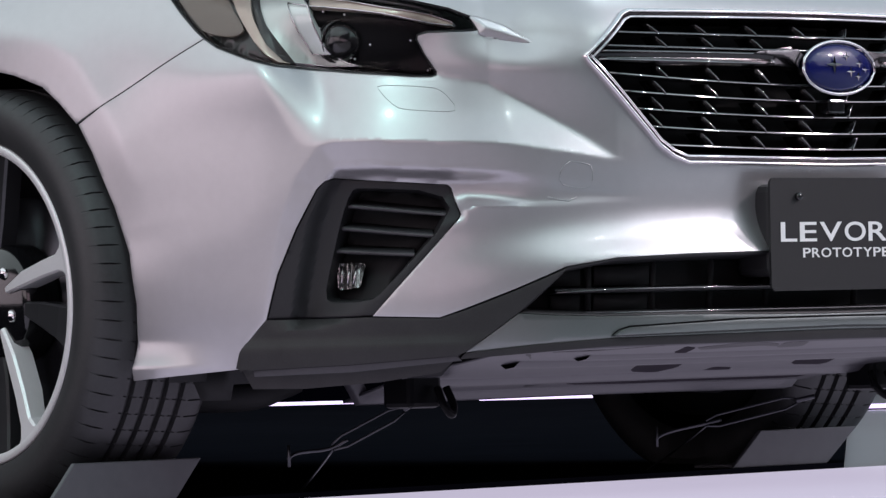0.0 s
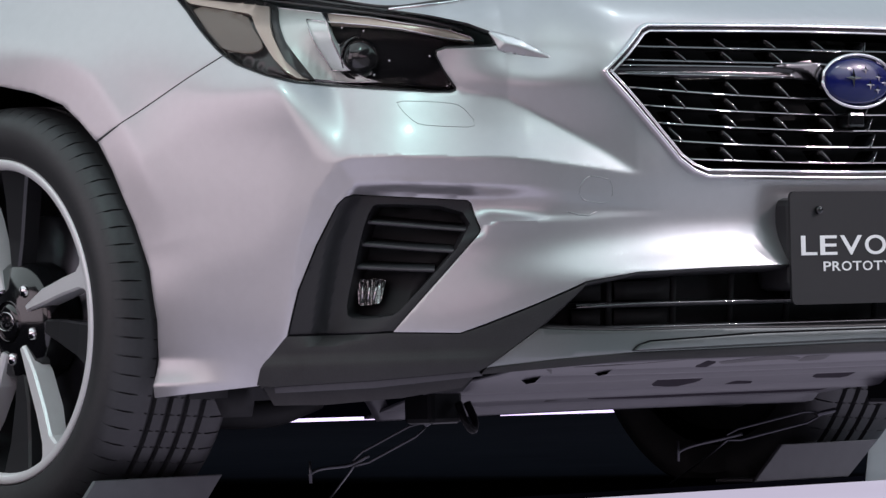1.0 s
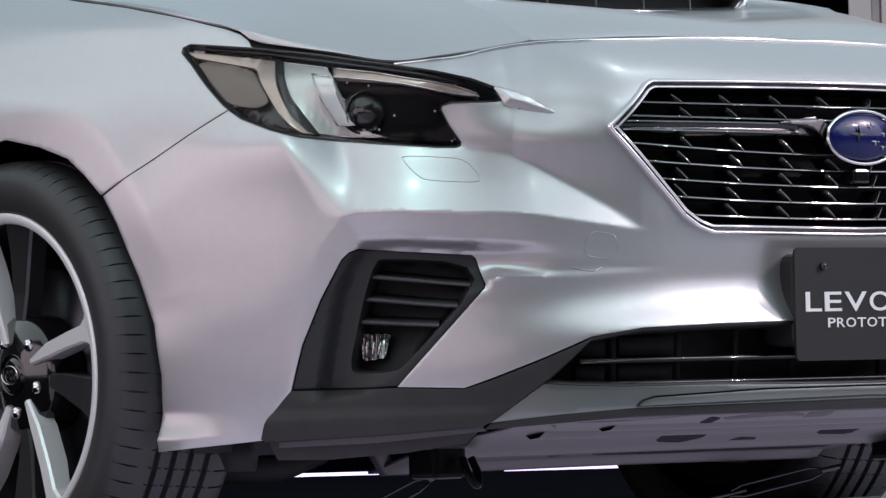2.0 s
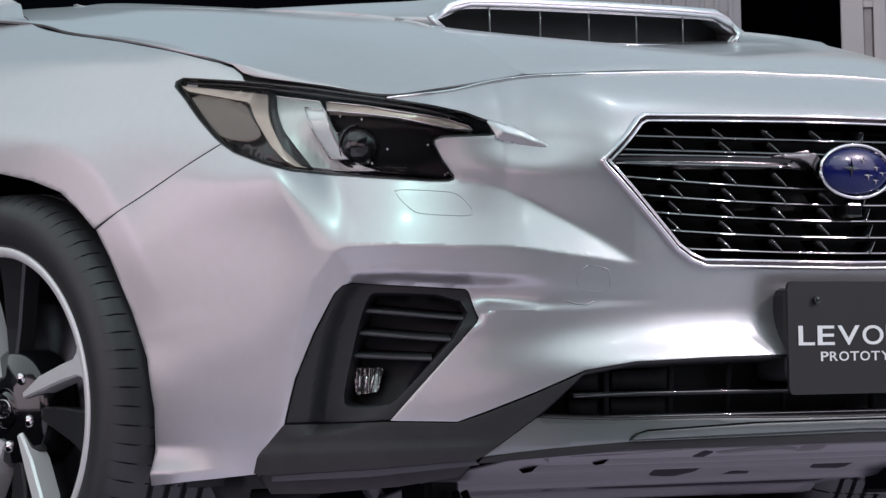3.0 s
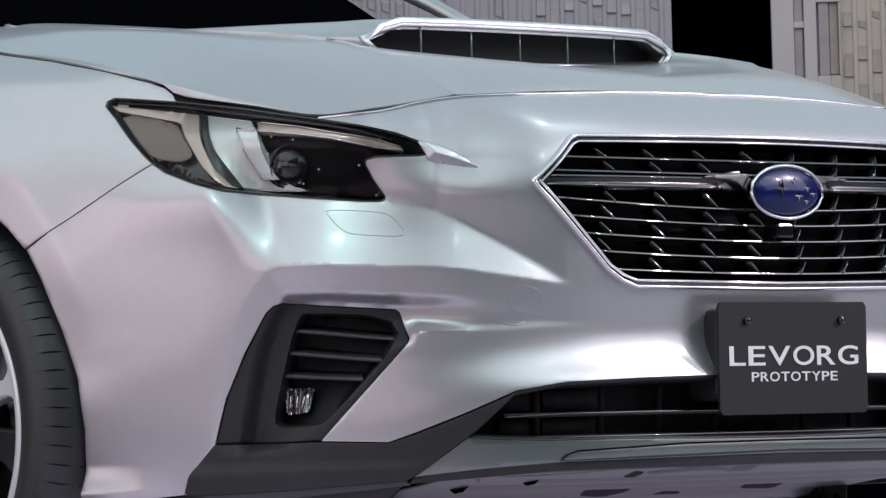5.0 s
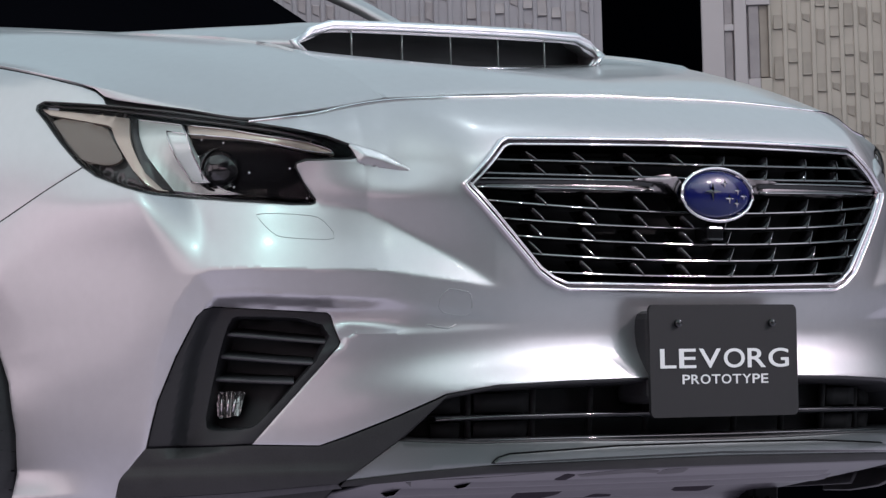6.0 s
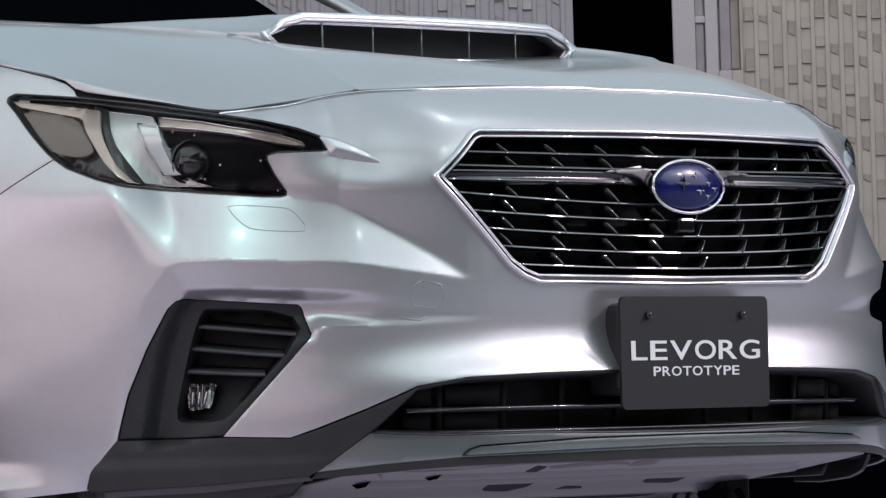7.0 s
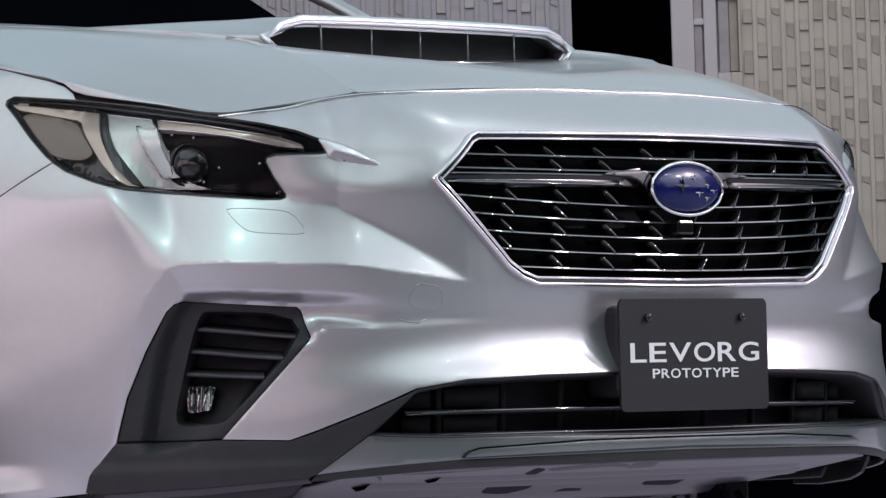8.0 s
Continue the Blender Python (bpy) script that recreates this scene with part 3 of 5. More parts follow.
bm = bmesh.new()
box(bm, 16.0, 1.0, 0.006, Matrix.Translation((0.5, 0.262 + 0.5, 0.0245)), 0.002)
tagged(part("led_floor", bm, LED_FLOOR, smooth_faces=False), "pale glowing LED floor panel in front of the car", "floor", kind="structure")
# Glowing panel out of view, added to throw pink light up at the bumper.
bm = bmesh.new()
box(bm, 6.0, 3.0, 0.006, Matrix.Translation((3.6, 1.266 + 1.5, 0.0245)), 0.002)
tagged(part("pink_fill_panel", bm, PINK_FILL, smooth_faces=False), "unseen pale pink glowing panel added to light the car's undersides", "floor", kind="structure")
# Unseen walls and ceiling, added so that the paint mirrors a dark hall.
for i, (cx, cy, sx, sy) in enumerate(((0, 20, 40, 0.3), (20, 0, 0.3, 40), (0, -20, 40, 0.3), (-20, 0, 0.3, 40))):
    tagged(boxed("wall_hall_%d" % (i + 1), (sx, sy, 9), Matrix.Translation((cx, cy, 4.5)), HALL), "dark hall wall out of view, added for reflections", "wall", kind="structure")
tagged(boxed("ceiling", (40.4, 40.4, 0.3), Matrix.Translation((0, 0, 9.15)), HALL), "dark hall ceiling out of view, added for reflections", "ceiling", kind="structure")


def wedge_mesh(w, h, deep, proud, mat):
    """A tile set into a slot: deep at its head, leaning forward to a proud rounded foot."""
    bm = bmesh.new()
    rows = []
    for z, y, k in ((h / 2, deep, 1.0), (-h / 2 + 0.008, -proud * 0.8, 1.0), (-h / 2 + 0.002, -proud, 0.96), (-h / 2, -proud * 0.7, 0.92), (-h / 2, deep, 0.92)):
        rows.append([bm.verts.new((x * k, y, z)) for x in (-w / 2, -w / 2 + 0.002, w / 2 - 0.002, w / 2)])
        for v, out in zip(rows[-1], (0.0015, 0, 0, 0.0015)):
            v.co.y = min(deep, v.co.y + out)
    for r0, r1 in zip(rows, rows[1:]):
        for i in range(3):
            bm.faces.new((r0[i], r0[i + 1], r1[i + 1], r1[i]))
    for c in (0, 3):
        bm.faces.new([r[c] for r in rows])
    bmesh.ops.recalc_face_normals(bm, faces=bm.faces[:])
    me = bpy.data.meshes.new("tile")
    bm.to_mesh(me)
    bm.free()
    me.materials.append(mat)
    return me


def facet_mesh(w, h, d, slant, mat):
    """A low tongue with bevelled edges whose lower end is cut slanting."""
    bm = bmesh.new()
    w2, h2 = w / 2, h / 2
    front = [(-w2, -h2 + slant), (w2, -h2), (w2, h2 - slant * 0.3), (-w2, h2)]
    rows = []
    for inn, y in ((0, 0), (0, -d * 0.6), (0.004, -d)):
        rows.append([bm.verts.new((x * (1 - inn / w2), y, z * (1 - inn / h2))) for x, z in front])
    for r0, r1 in zip(rows, rows[1:]):
        for i in range(4):
            bm.faces.new((r0[i], r0[(i + 1) % 4], r1[(i + 1) % 4], r1[i]))
    bm.faces.new(rows[-1])
    bmesh.ops.recalc_face_normals(bm, faces=bm.faces[:])
    me = bpy.data.meshes.new("tongue")
    bm.to_mesh(me)
    bm.free()
    me.materials.append(mat)
    return me


def slotted_panel(x0, x1, z0, label, mat, tile_mat, pitch=0.0463):
    """A wall panel of upright ribs; leaning tiles and low tongues sit in the slots between them."""
    top = thing("wall_panel", label, "wall panel", kind="structure")
    top.matrix_world = M_WALL
    boxed("backing", (x1 - x0, 0.08, 4.2), Matrix.Translation(((x0 + x1) / 2, 0.0612, 2.1)), mat, top)
    heights = (0.055, 0.075, 0.10, 0.125)
    tiles = [wedge_mesh(0.030, h, 0.006, 0.0085, tile_mat) for h in heights]
    tongues = [facet_mesh(0.024, h * 0.55, 0.006, 0.011, tile_mat) for h in heights]
    bridges = [boxed("bridge", (0.0312, 0.0118, h), Matrix.Translation((x0 + pitch / 2, 0.0211, z0 - 0.03)), mat, top, 0.002) for h in (0.018, 0.028, 0.040)]
    rnd = random.Random(int(100 * x1))
    for i in range(int((x1 - x0) / pitch)):
        x = x0 + (i + 0.5) * pitch
        boxed("rib", (pitch - 0.031, 0.012, 4.1), Matrix.Translation((x + pitch / 2, 0.021, 2.1)), mat, top, 0.002)
        z = z0 + rnd.random() * 0.10
        while z < 1.74:
            k = rnd.randrange(4)
            h = heights[k]
            leaning = rnd.random() < 0.62
            ob = new("tile" if leaning else "tongue", (tiles if leaning else tongues)[k])
            ob.parent = top
            ob.location = (x, 0.0205 if leaning else 0.0226, z + h * (0.5 if leaning else rnd.choice((0.42, 0.5, 0.58))))
            z += h
            g = rnd.randrange(3)
            gap = (0.018, 0.028, 0.040)[g]
            ob = new("bridge", bridges[g].data)
            ob.parent = top
            ob.location = (x, 0.0211, z + gap / 2)
            z += gap
    return top


# Lilac light on this panel is put into its wall and tile colours.
slotted_panel(-1.62, 0.450, 1.00, "ribbed stage wall panel with slotted relief, lilac light in its colour", WALL_LILAC_LIT, TILE_LILAC)
slotted_panel(1.002, 2.20, 1.02, "beige-grey stage wall panel with slotted relief", WALL_GREY, TILE_GREY)
pillar = thing("wall_pillar", "pale lilac pillar with slots between the wall panels", "pillar", kind="structure")
pillar.matrix_world = M_WALL


def pillar_block(name, x0, x1, z0, z1, y0, y1, mat):
    boxed(name, (x1 - x0, y1 - y0, z1 - z0), Matrix.Translation(((x0 + x1) / 2, (y0 + y1) / 2, (z0 + z1) / 2)), mat, pillar, 0.002)


pillar_block("backing", 0.7780, 1.0010, 0.05, 4.20, 0.0300, 0.1000, WALL_PALE)
pillar_block("face", 0.7755, 0.8480, 0.04, 4.20, 0.0000, 0.0296, WALL_PALE)
pillar_block("face", 0.8810, 0.9220, 0.04, 4.20, 0.0000, 0.0296, WALL_PALE)
for z0, z1 in ((0.04, 1.20), (1.395, 1.417), (1.622, 1.644), (1.860, 1.882)):
    pillar_block("bridge", 0.8482, 0.8808, z0, z1, 0.0010, 0.0294, WALL_PALE)
for z0, z1 in ((1.2002, 1.3948), (1.4172, 1.6218), (1.6442, 1.8598)):
    pillar_block("inset", 0.8482, 0.8770, z0, z1, 0.0120, 0.0294, TILE_LILAC)
pillar_block("face", 0.9222, 0.9640, 0.04, 1.4640, 0.0006, 0.0294, WALL_PALE)
pillar_block("face", 0.9642, 1.0010, 0.04, 1.4636, 0.0016, 0.0294, WALL_GREY)
pillar_block("face", 0.9222, 1.0010, 1.7046, 4.20, 0.0006, 0.0294, WALL_PALE)
pillar_block("inset", 0.9290, 0.9630, 1.4644, 1.7042, 0.0110, 0.0294, TILE_LILAC)
pillar_block("inset", 0.9640, 0.9930, 1.4680, 1.7042, 0.0170, 0.0294, TILE_GREY)
pillar_block("face", 0.9940, 1.0010, 1.4640, 1.7042, 0.0020, 0.0294, WALL_GREY)
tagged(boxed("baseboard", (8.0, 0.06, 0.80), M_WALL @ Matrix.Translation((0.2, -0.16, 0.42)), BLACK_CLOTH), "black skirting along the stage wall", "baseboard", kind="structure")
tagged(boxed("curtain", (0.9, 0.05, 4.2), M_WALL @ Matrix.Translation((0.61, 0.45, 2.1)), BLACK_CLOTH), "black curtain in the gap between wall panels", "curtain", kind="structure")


def light_strip(x0, x1, z, h, label, near=0.0):
    """A lit tube along the foot of the stage wall."""
    top = thing("light_strip", label, "light strip", group="light strips along the wall foot")
    top.matrix_world = M_WALL @ Matrix.Translation(((x0 + x1) / 2, -0.25 - near, z))
    w = x1 - x0
    bm = bmesh.new()
    lathe(bm, [(0.0001, -w / 2), (h * 0.42, -w / 2), (h * 0.5, -w / 2 + 0.005), (h * 0.5, w / 2 - 0.005), (h * 0.42, w / 2), (0.0001, w / 2)], Matrix(), 16)
    part("tube", bm, STRIP, top, "glowing white-violet tube")
    boxed("mount", (w, 0.03, z - 0.022), Matrix.Translation((0, 0.5 * h + 0.016, -(z - 0.022) / 2)), DARK, top)
    return top


light_strip(-1.330, -1.145, 0.042, 0.012, "slim white-violet light strip at the wall foot")
light_strip(-1.143, -0.668, 0.036, 0.022, "white-violet light strip at the wall foot")
light_strip(-0.386, -0.004, 0.036, 0.026, "bright white-violet light strip at the wall foot")
light_strip(0.300, 0.345, 0.050, 0.012, "short white light at the wall foot")
# This tube is added to draw the bright line at the pale floor's edge.
light_strip(0.72, 1.40, 0.032, 0.012, "slim glowing tube added as the bright far edge of the pale floor", 2.7)


# ---- the car ----
car = thing("car", "pearl silver estate car prototype parked on a show stage", "car")

OUTLINE = ([(0.0, 0.797)] + HOOD_FRONT + LAMP[6:27] + SHUT + ARCH[5:] + CORNER_BOTTOM + LIP[-4:] + VENT + INTAKE_TOP + [(0.0, 0.378)])
GRILLE_FULL = mirrored([(0.0, 0.729)] + GRILLE + [(0.0, 0.501)])
FOLDS = []
UNDER_HIGH, UNDER_MID, UNDER_LOW = ([(s, z - d) for s, z in SHELF[1:-2]] for d in (0.036, 0.046, 0.056))
for sg in (1, -1):
    FOLDS += [[(sg * s, z) for s, z in f] for f in (SHELF[1:-1], RIDGE[1:5], RECESS[6:10], RECESS[13:16], CREASE[1:4], UNDER_HIGH, UNDER_MID, UNDER_LOW)]
bumper = patch("bumper", mirrored(OUTLINE), PAINT, car, [GRILLE_FULL], folds=FOLDS, step=0.0052, thick=0.004, bevel=0.0012, label="pearl silver front bumper with sculpted shelf")
ARCH_REAR = [(3.0 - s, z) for s, z in reversed(ARCH[:9])]
FENDER = LAMP[26:] + LAMP[:4] + HOOD_SIDE + [(1.86, 0.985), (2.15, 0.985), (2.15, 0.22), (1.83, 0.22)] + ARCH_REAR[:-1] + ARCH[:5] + SHUT[::-1][1:]
for sign in (1, -1):
    patch("fender", [(sign * s, z) for s, z in FENDER], PAINT, car, folds=[[(sign * s, z) for s, z in FLARE[:9]]], step=0.007, thick=0.004, bevel=0.0012, label="pearl silver front wing with flared arch")
    seam("panel_gap", [(sign * s, z) for s, z in SHUT], car, 0.0011)
    seam("washer_cover", [(sign * s, z) for s, z in dense(rounded(WASHER), 0.004)], bumper, 0.0006, 0.0, GAP)
    seam("bonnet_gap", [(sign * s, z) for s, z in HOOD_SIDE[:9]], car, 0.0010, -0.0008)
for sign in (1, -1):
    seam("bonnet_gap", [(sign * s, z) for s, z in HOOD_FRONT[3:]], car, 0.0007, -0.0008)
seam("tow_cover", dense(rounded(TOW), 0.004) + [rounded(TOW)[0]], bumper, 0.0006, 0.0, GAP)
seam("tow_slot", TOW_SLOT, bumper, 0.0010, 0.0, GAP)

# hood
H0 = [skin(s, z)[0] for s, z in ((0.0, 0.801), (0.30, 0.7975), (0.564, 0.7885), (0.72, 0.769), (0.81, 0.7625), (0.93, 0.781), (1.056, 0.799))]
SIDE_EDGE = [tuple(skin(s, z + 0.004)[0]) for s, z in HOOD_SIDE[1:-2]]


def creased(curves, k):
    """Guide curves with a fold along curve k."""
    mixed = [[tuple((1 - u) * np.array(p) + u * np.array(q)) for p, q in zip(curves[a], curves[k])] for a, u in ((k - 1, 0.88), (k + 1, 0.88))]
    return curves[:k] + [mixed[0], curves[k], mixed[1]] + curves[k + 1:]


hood = loft("hood", creased([
    [tuple(H0[0]), (0, 0.70, 0.828), (0, 0.52, 0.854), (0, 0.40, 0.868), (0, 0.0, 0.925), (0, -0.30, 0.975)],
    [tuple(H0[1]), (0.29, 0.69, 0.834), (0.29, 0.53, 0.864), (0.30, 0.38, 0.883), (0.32, 0.0, 0.934), (0.34, -0.31, 0.975)],
    [tuple(H0[2]), (0.47, 0.63, 0.828), (0.44, 0.49, 0.872), (0.42, 0.36, 0.898), (0.43, 0.0, 0.938), (0.44, -0.33, 0.968)],
    [tuple(H0[3]), (0.59, 0.59, 0.810), (0.57, 0.44, 0.860), (0.54, 0.27, 0.899), (0.53, 0.0, 0.937), (0.52, -0.34, 0.962)],
    [tuple(H0[4]), (0.66, 0.52, 0.805), (0.65, 0.38, 0.847), (0.63, 0.22, 0.883), (0.61, 0.0, 0.924), (0.58, -0.36, 0.957)],
    [tuple(H0[5]), (0.72, 0.42, 0.813), (0.72, 0.32, 0.842), (0.71, 0.18, 0.872), (0.68, 0.0, 0.909), (0.63, -0.38, 0.953)],
    [tuple(H0[6])] + SIDE_EDGE + [(0.69, -0.40, 0.950)],
], 2), 61, 40, PAINT, car, label="pearl silver bonnet")
solid(hood, 0.004, 0.0015)

# bonnet scoop
scoop = loft("scoop", [
    [(0.0, 0.400, 0.9255), (0.0, 0.385, 0.931), (0.0, 0.25, 0.942), (0.0, -0.1, 0.953)],
    [(0.16, 0.395, 0.9255), (0.16, 0.38, 0.931), (0.16, 0.25, 0.941), (0.16, -0.1, 0.953)],
    [(0.275, 0.385, 0.9245), (0.275, 0.37, 0.930), (0.28, 0.25, 0.937), (0.29, -0.1, 0.951)],
    [(0.308, 0.380, 0.914), (0.312, 0.365, 0.918), (0.32, 0.23, 0.929), (0.33, -0.1, 0.946)],
    [(0.340, 0.376, 0.899), (0.348, 0.360, 0.901), (0.36, 0.21, 0.914), (0.37, -0.1, 0.938)],
    [(0.318, 0.380, 0.876), (0.330, 0.365, 0.878), (0.37, 0.20, 0.900), (0.39, -0.1, 0.930)],
], 31, 14, PAINT, car, label="raised silver bonnet scoop")
solid(scoop, 0.009, 0.003)
RIM = [(0.0, 0.402, 0.928), (0.16, 0.397, 0.928), (0.272, 0.387, 0.927), (0.308, 0.382, 0.916), (0.342, 0.378, 0.900), (0.320, 0.382, 0.878)]
# Silver brighter than the paint stands for light caught on the rim.
rod("scoop_rim", [(-x, y, z) for x, y, z in RIM[:0:-1]] + RIM, 0.0078, RIM_GLINT, car, label="rounded scoop edge, its caught light put into brighter silver", sides=10, smooth_path=False)
scoop_back = loft("scoop_mouth", [
    [(0.0, 0.355, 0.928), (0.0, 0.355, 0.90), (0.0, 0.365, 0.855)],
    [(0.28, 0.338, 0.926), (0.28, 0.338, 0.90), (0.28, 0.345, 0.865)],
    [(0.335, 0.335, 0.902), (0.335, 0.335, 0.89), (0.33, 0.335, 0.872)],
], 9, 5, DARK, car)
for x in (-0.197, -0.091, 0.0155, 0.1225, 0.2315):
    rod("scoop_slat", [(x, 0.390, 0.866), (x, 0.390, 0.926)], 0.0015, SATIN, scoop_back)
# Chrome draws the white line of light along the sill.
rod("scoop_sill", [(x, 0.400 - 0.1 * x * x, 0.8695 + 0.10 * x * x) for x in np.linspace(-0.325, 0.325, 13)], 0.0034, FRAME_CHROME, car, "lower scoop edge, its white light line drawn in chrome")

# grille
grille = part("grille", bmesh.new(), CHROME, car, "chrome-framed black mesh grille")
patch("grille_back", shrunk(GRILLE_FULL, 0.004), DARK, grille, off=-0.075, step=0.03, thick=0)
ring("frame", GRILLE_FULL, [(-0.002, -0.004), (-0.0017, 0.004), (-0.0006, 0.0068), (0.0012, 0.0076), (0.0030, 0.0066), (0.0040, 0.003), (0.0045, -0.004)], FRAME_CHROME, grille, "bright chrome frame", 0.008)
ring("groove", GRILLE_FULL, [(0.0044, -0.004), (0.0078, -0.006), (0.0082, -0.004)], DARK_CHROME, grille, "dark groove of the frame", 0.008)
ring("inner_frame", GRILLE_FULL, [(0.0080, -0.006), (0.0082, 0.000), (0.0092, 0.0026), (0.0106, 0.0030), (0.0120, 0.0018), (0.0128, -0.003)], CHROME, grille, "bright inner chrome edge", 0.008)
ring("inner_wall", GRILLE_FULL, [(0.0126, -0.003), (0.016, -0.010), (0.0215, -0.022), (0.024, -0.040), (0.026, -0.075)], DARK_CHROME, grille, "dark chrome inner surround", 0.008)


def grille_edge(z, margin=0.016):
    """Half width of the opening at a height."""
    best = 0.0
    for (a, b), (c, d) in zip(GRILLE, GRILLE[1:]):
        if min(b, d) - 1e-6 <= z <= max(b, d) + 1e-6 and abs(b - d) > 1e-6:
            best = max(best, a + (c - a) * (z - b) / (d - b))
    return best - margin


# bars: height in the middle, how much they rise outwards
BAR_ROWS = [(0.691, 0.018), (0.6705, 0.020), (0.619, 0.085), (0.596, 0.078), (0.5725, 0.076), (0.548, 0.077), (0.525, 0.060)]
BAR_OFF = -0.003


def bar_z(k, s):
    return BAR_ROWS[k][0] + BAR_ROWS[k][1] * np.asarray(s) ** 2


def ledge(name, ss, zz, mat, rows, parent):
    """A long blade whose section is given by (up, outwards) pairs."""
    bm = bmesh.new()
    loops = [[bm.verts.new(p) for p in skin(ss, zz + dz, off)] for dz, off in rows]
    for r0, r1 in zip(loops, loops[1:] + loops[:1]):
        for i in range(len(ss) - 1):
            bm.faces.new((r0[i], r0[i + 1], r1[i + 1], r1[i]))
    for end in (0, -1):
        bm.faces.new([lp[end] for lp in loops])
    bmesh.ops.recalc_face_normals(bm, faces=bm.faces[:])
    return part(name, bm, mat, parent)


def crowned(height, low, high, tilt_from, tilt_to, off):
    """A bar's section, as (up, outwards) pairs: a gently crowned face between two tilts, with rounded ends."""
    pts, z, y = [], 0.0, 0.0
    for a in np.linspace(tilt_from, tilt_to, 9):
        pts.append((z, y))
        z += height / 8 * math.cos(radians(a))
        y -= height / 8 * math.sin(radians(a))
    up, back = pts[-1]
    pts = [(-low, -0.0022), (-low, -0.0008), (-low * 0.4, -0.0001)] + pts + [(up + high * 0.6, back - 0.0003), (up + high, back - 0.0012), (up + high, back - 0.0022)]
    return [(z - height / 2, y + off) for z, y in pts]


BAR_SECTION = crowned(0.0017, 0.0007, 0.0006, 18, 25, BAR_OFF)
for k in range(len(BAR_ROWS)):
    e = grille_edge(float(bar_z(k, 0.35)))
    ss = np.linspace(-e, e, 41)
    zz = bar_z(k, ss)
    ledge("bar", ss, zz, BAR_CHROME, BAR_SECTION, grille)
    ledge("bar_blade", ss, zz, GLOSS_BLACK, [(0.0012, BAR_OFF - 0.001), (0.004, -0.045), (-0.002, -0.045), (-0.0012, BAR_OFF - 0.001)], grille)


def rib(s, k, top):
    """A slanting rib that stands on bar k and leans outwards at its top."""
    sg = 1 if s > 0 else -1
    z0 = float(bar_z(k, s))
    z1 = z0 + 0.80 * (top - z0)
    lean = 0.95 * (z1 - z0)
    if abs(s) + lean + 0.004 > grille_edge(z1):
        return
    q = np.array([0.0, 0.25, 0.6, 1.0])
    path = skin(s + sg * lean * q ** 1.08, z0 + (z1 - z0) * q, np.array([BAR_OFF, BAR_OFF - 0.001, BAR_OFF - 0.003, BAR_OFF - 0.006]))
    rod("rib", path, 0.0011, BAR_CHROME, grille, "thin chrome rib", sides=8)
    bm = bmesh.new()
    back = skin(s + sg * lean * q ** 1.08, z0 + (z1 - z0) * q, np.full(4, -0.045))
    front, rear = [bm.verts.new(p) for p in path], [bm.verts.new(p) for p in back]
    for i in range(3):
        bm.faces.new((front[i], front[i + 1], rear[i + 1], rear[i]))
    solid(part("rib_blade", bm, GLOSS_BLACK, grille), 0.0016)


for k in range(2, len(BAR_ROWS)):
    for s in (0.030, 0.130, 0.233, 0.333):
        for sg in (1, -1):
            x = sg * (s + 0.004 * (k - 2))
            rib(x, k, float(bar_z(k - 1, x)) if k > 2 else 0.648)
for s in (0.045, 0.148, 0.250, 0.342):
    for sg in (1, -1):
        rib(sg * s, 0, 0.709)
for s in (0.140, 0.240, 0.330):
    for sg in (1, -1):
        rib(sg * s, 1, 0.691)
for sg in (1, -1):
    e = grille_edge(0.66, 0.012)
    top_z, mid_z, low_z = 0.6725, 0.6645, 0.6500
    wing = [(0.060, 0.640), (0.085, 0.646), (0.14, low_z - 0.0010), (0.25, low_z), (e - 0.03, low_z + 0.004), (e, 0.661), (e - 0.006, 0.668), (e - 0.03, top_z), (0.12, top_z - 0.001), (0.07, top_z + 0.004)]
    patch("wing_bar", [(sg * s, z) for s, z in wing], DARK_CHROME, grille, off=-0.002, step=0.004, thick=0.010, bevel=0.0015, label="dark chrome wing bar",
          shape=lambda s, z: -0.007 * smooth((z - 0.6635) / 0.009) - 0.004 * np.exp(-((z - 0.6565) / 0.0035) ** 2) * smooth((np.abs(s) - 0.11) / 0.02))
    for z0, z1 in ((mid_z, mid_z + 0.002), (low_z + 0.0005, low_z + 0.0045)):
        ss = np.linspace(0.12, e - 0.010, 14)
        ledge("wing_line", sg * ss, z0 + (z1 - z0) * (ss - 0.12) / (e - 0.13), BAR_CHROME, crowned(0.0016, 0.0006, 0.0006, 18, 25, 0.0), grille)
    mount = [(0.058, 0.636), (0.074, 0.641), (0.086, 0.650), (0.098, 0.6585), (0.125, 0.6625), (0.165, 0.6650), (0.150, 0.6685), (0.100, 0.6695), (0.070, 0.672)]
    patch("badge_mount", [(sg * s, z) for s, z in rounded(mount)], MOUNT_CHROME, grille, off=0.003, step=0.004, thick=0.008, bevel=0.002, label="satin chrome badge mount",
          shape=lambda s, z: 0.006 * (1 - smooth((np.abs(s) - 0.07) / 0.07)))

# rolled front edge of the bonnet; chrome draws the glint along the paint
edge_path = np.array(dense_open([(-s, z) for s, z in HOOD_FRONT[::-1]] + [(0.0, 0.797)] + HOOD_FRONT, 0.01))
rod("bonnet_edge_glint", skin(edge_path[:, 0], edge_path[:, 1] - 0.0004, 0.0004), 0.0023, FRAME_CHROME, car, "bonnet edge, its white glint line drawn in chrome", sides=10, smooth_path=False)

# emblem: plain oval with small star shapes
emblem = part("emblem", bmesh.new(), CHROME, car, "blue oval badge with chrome rim")
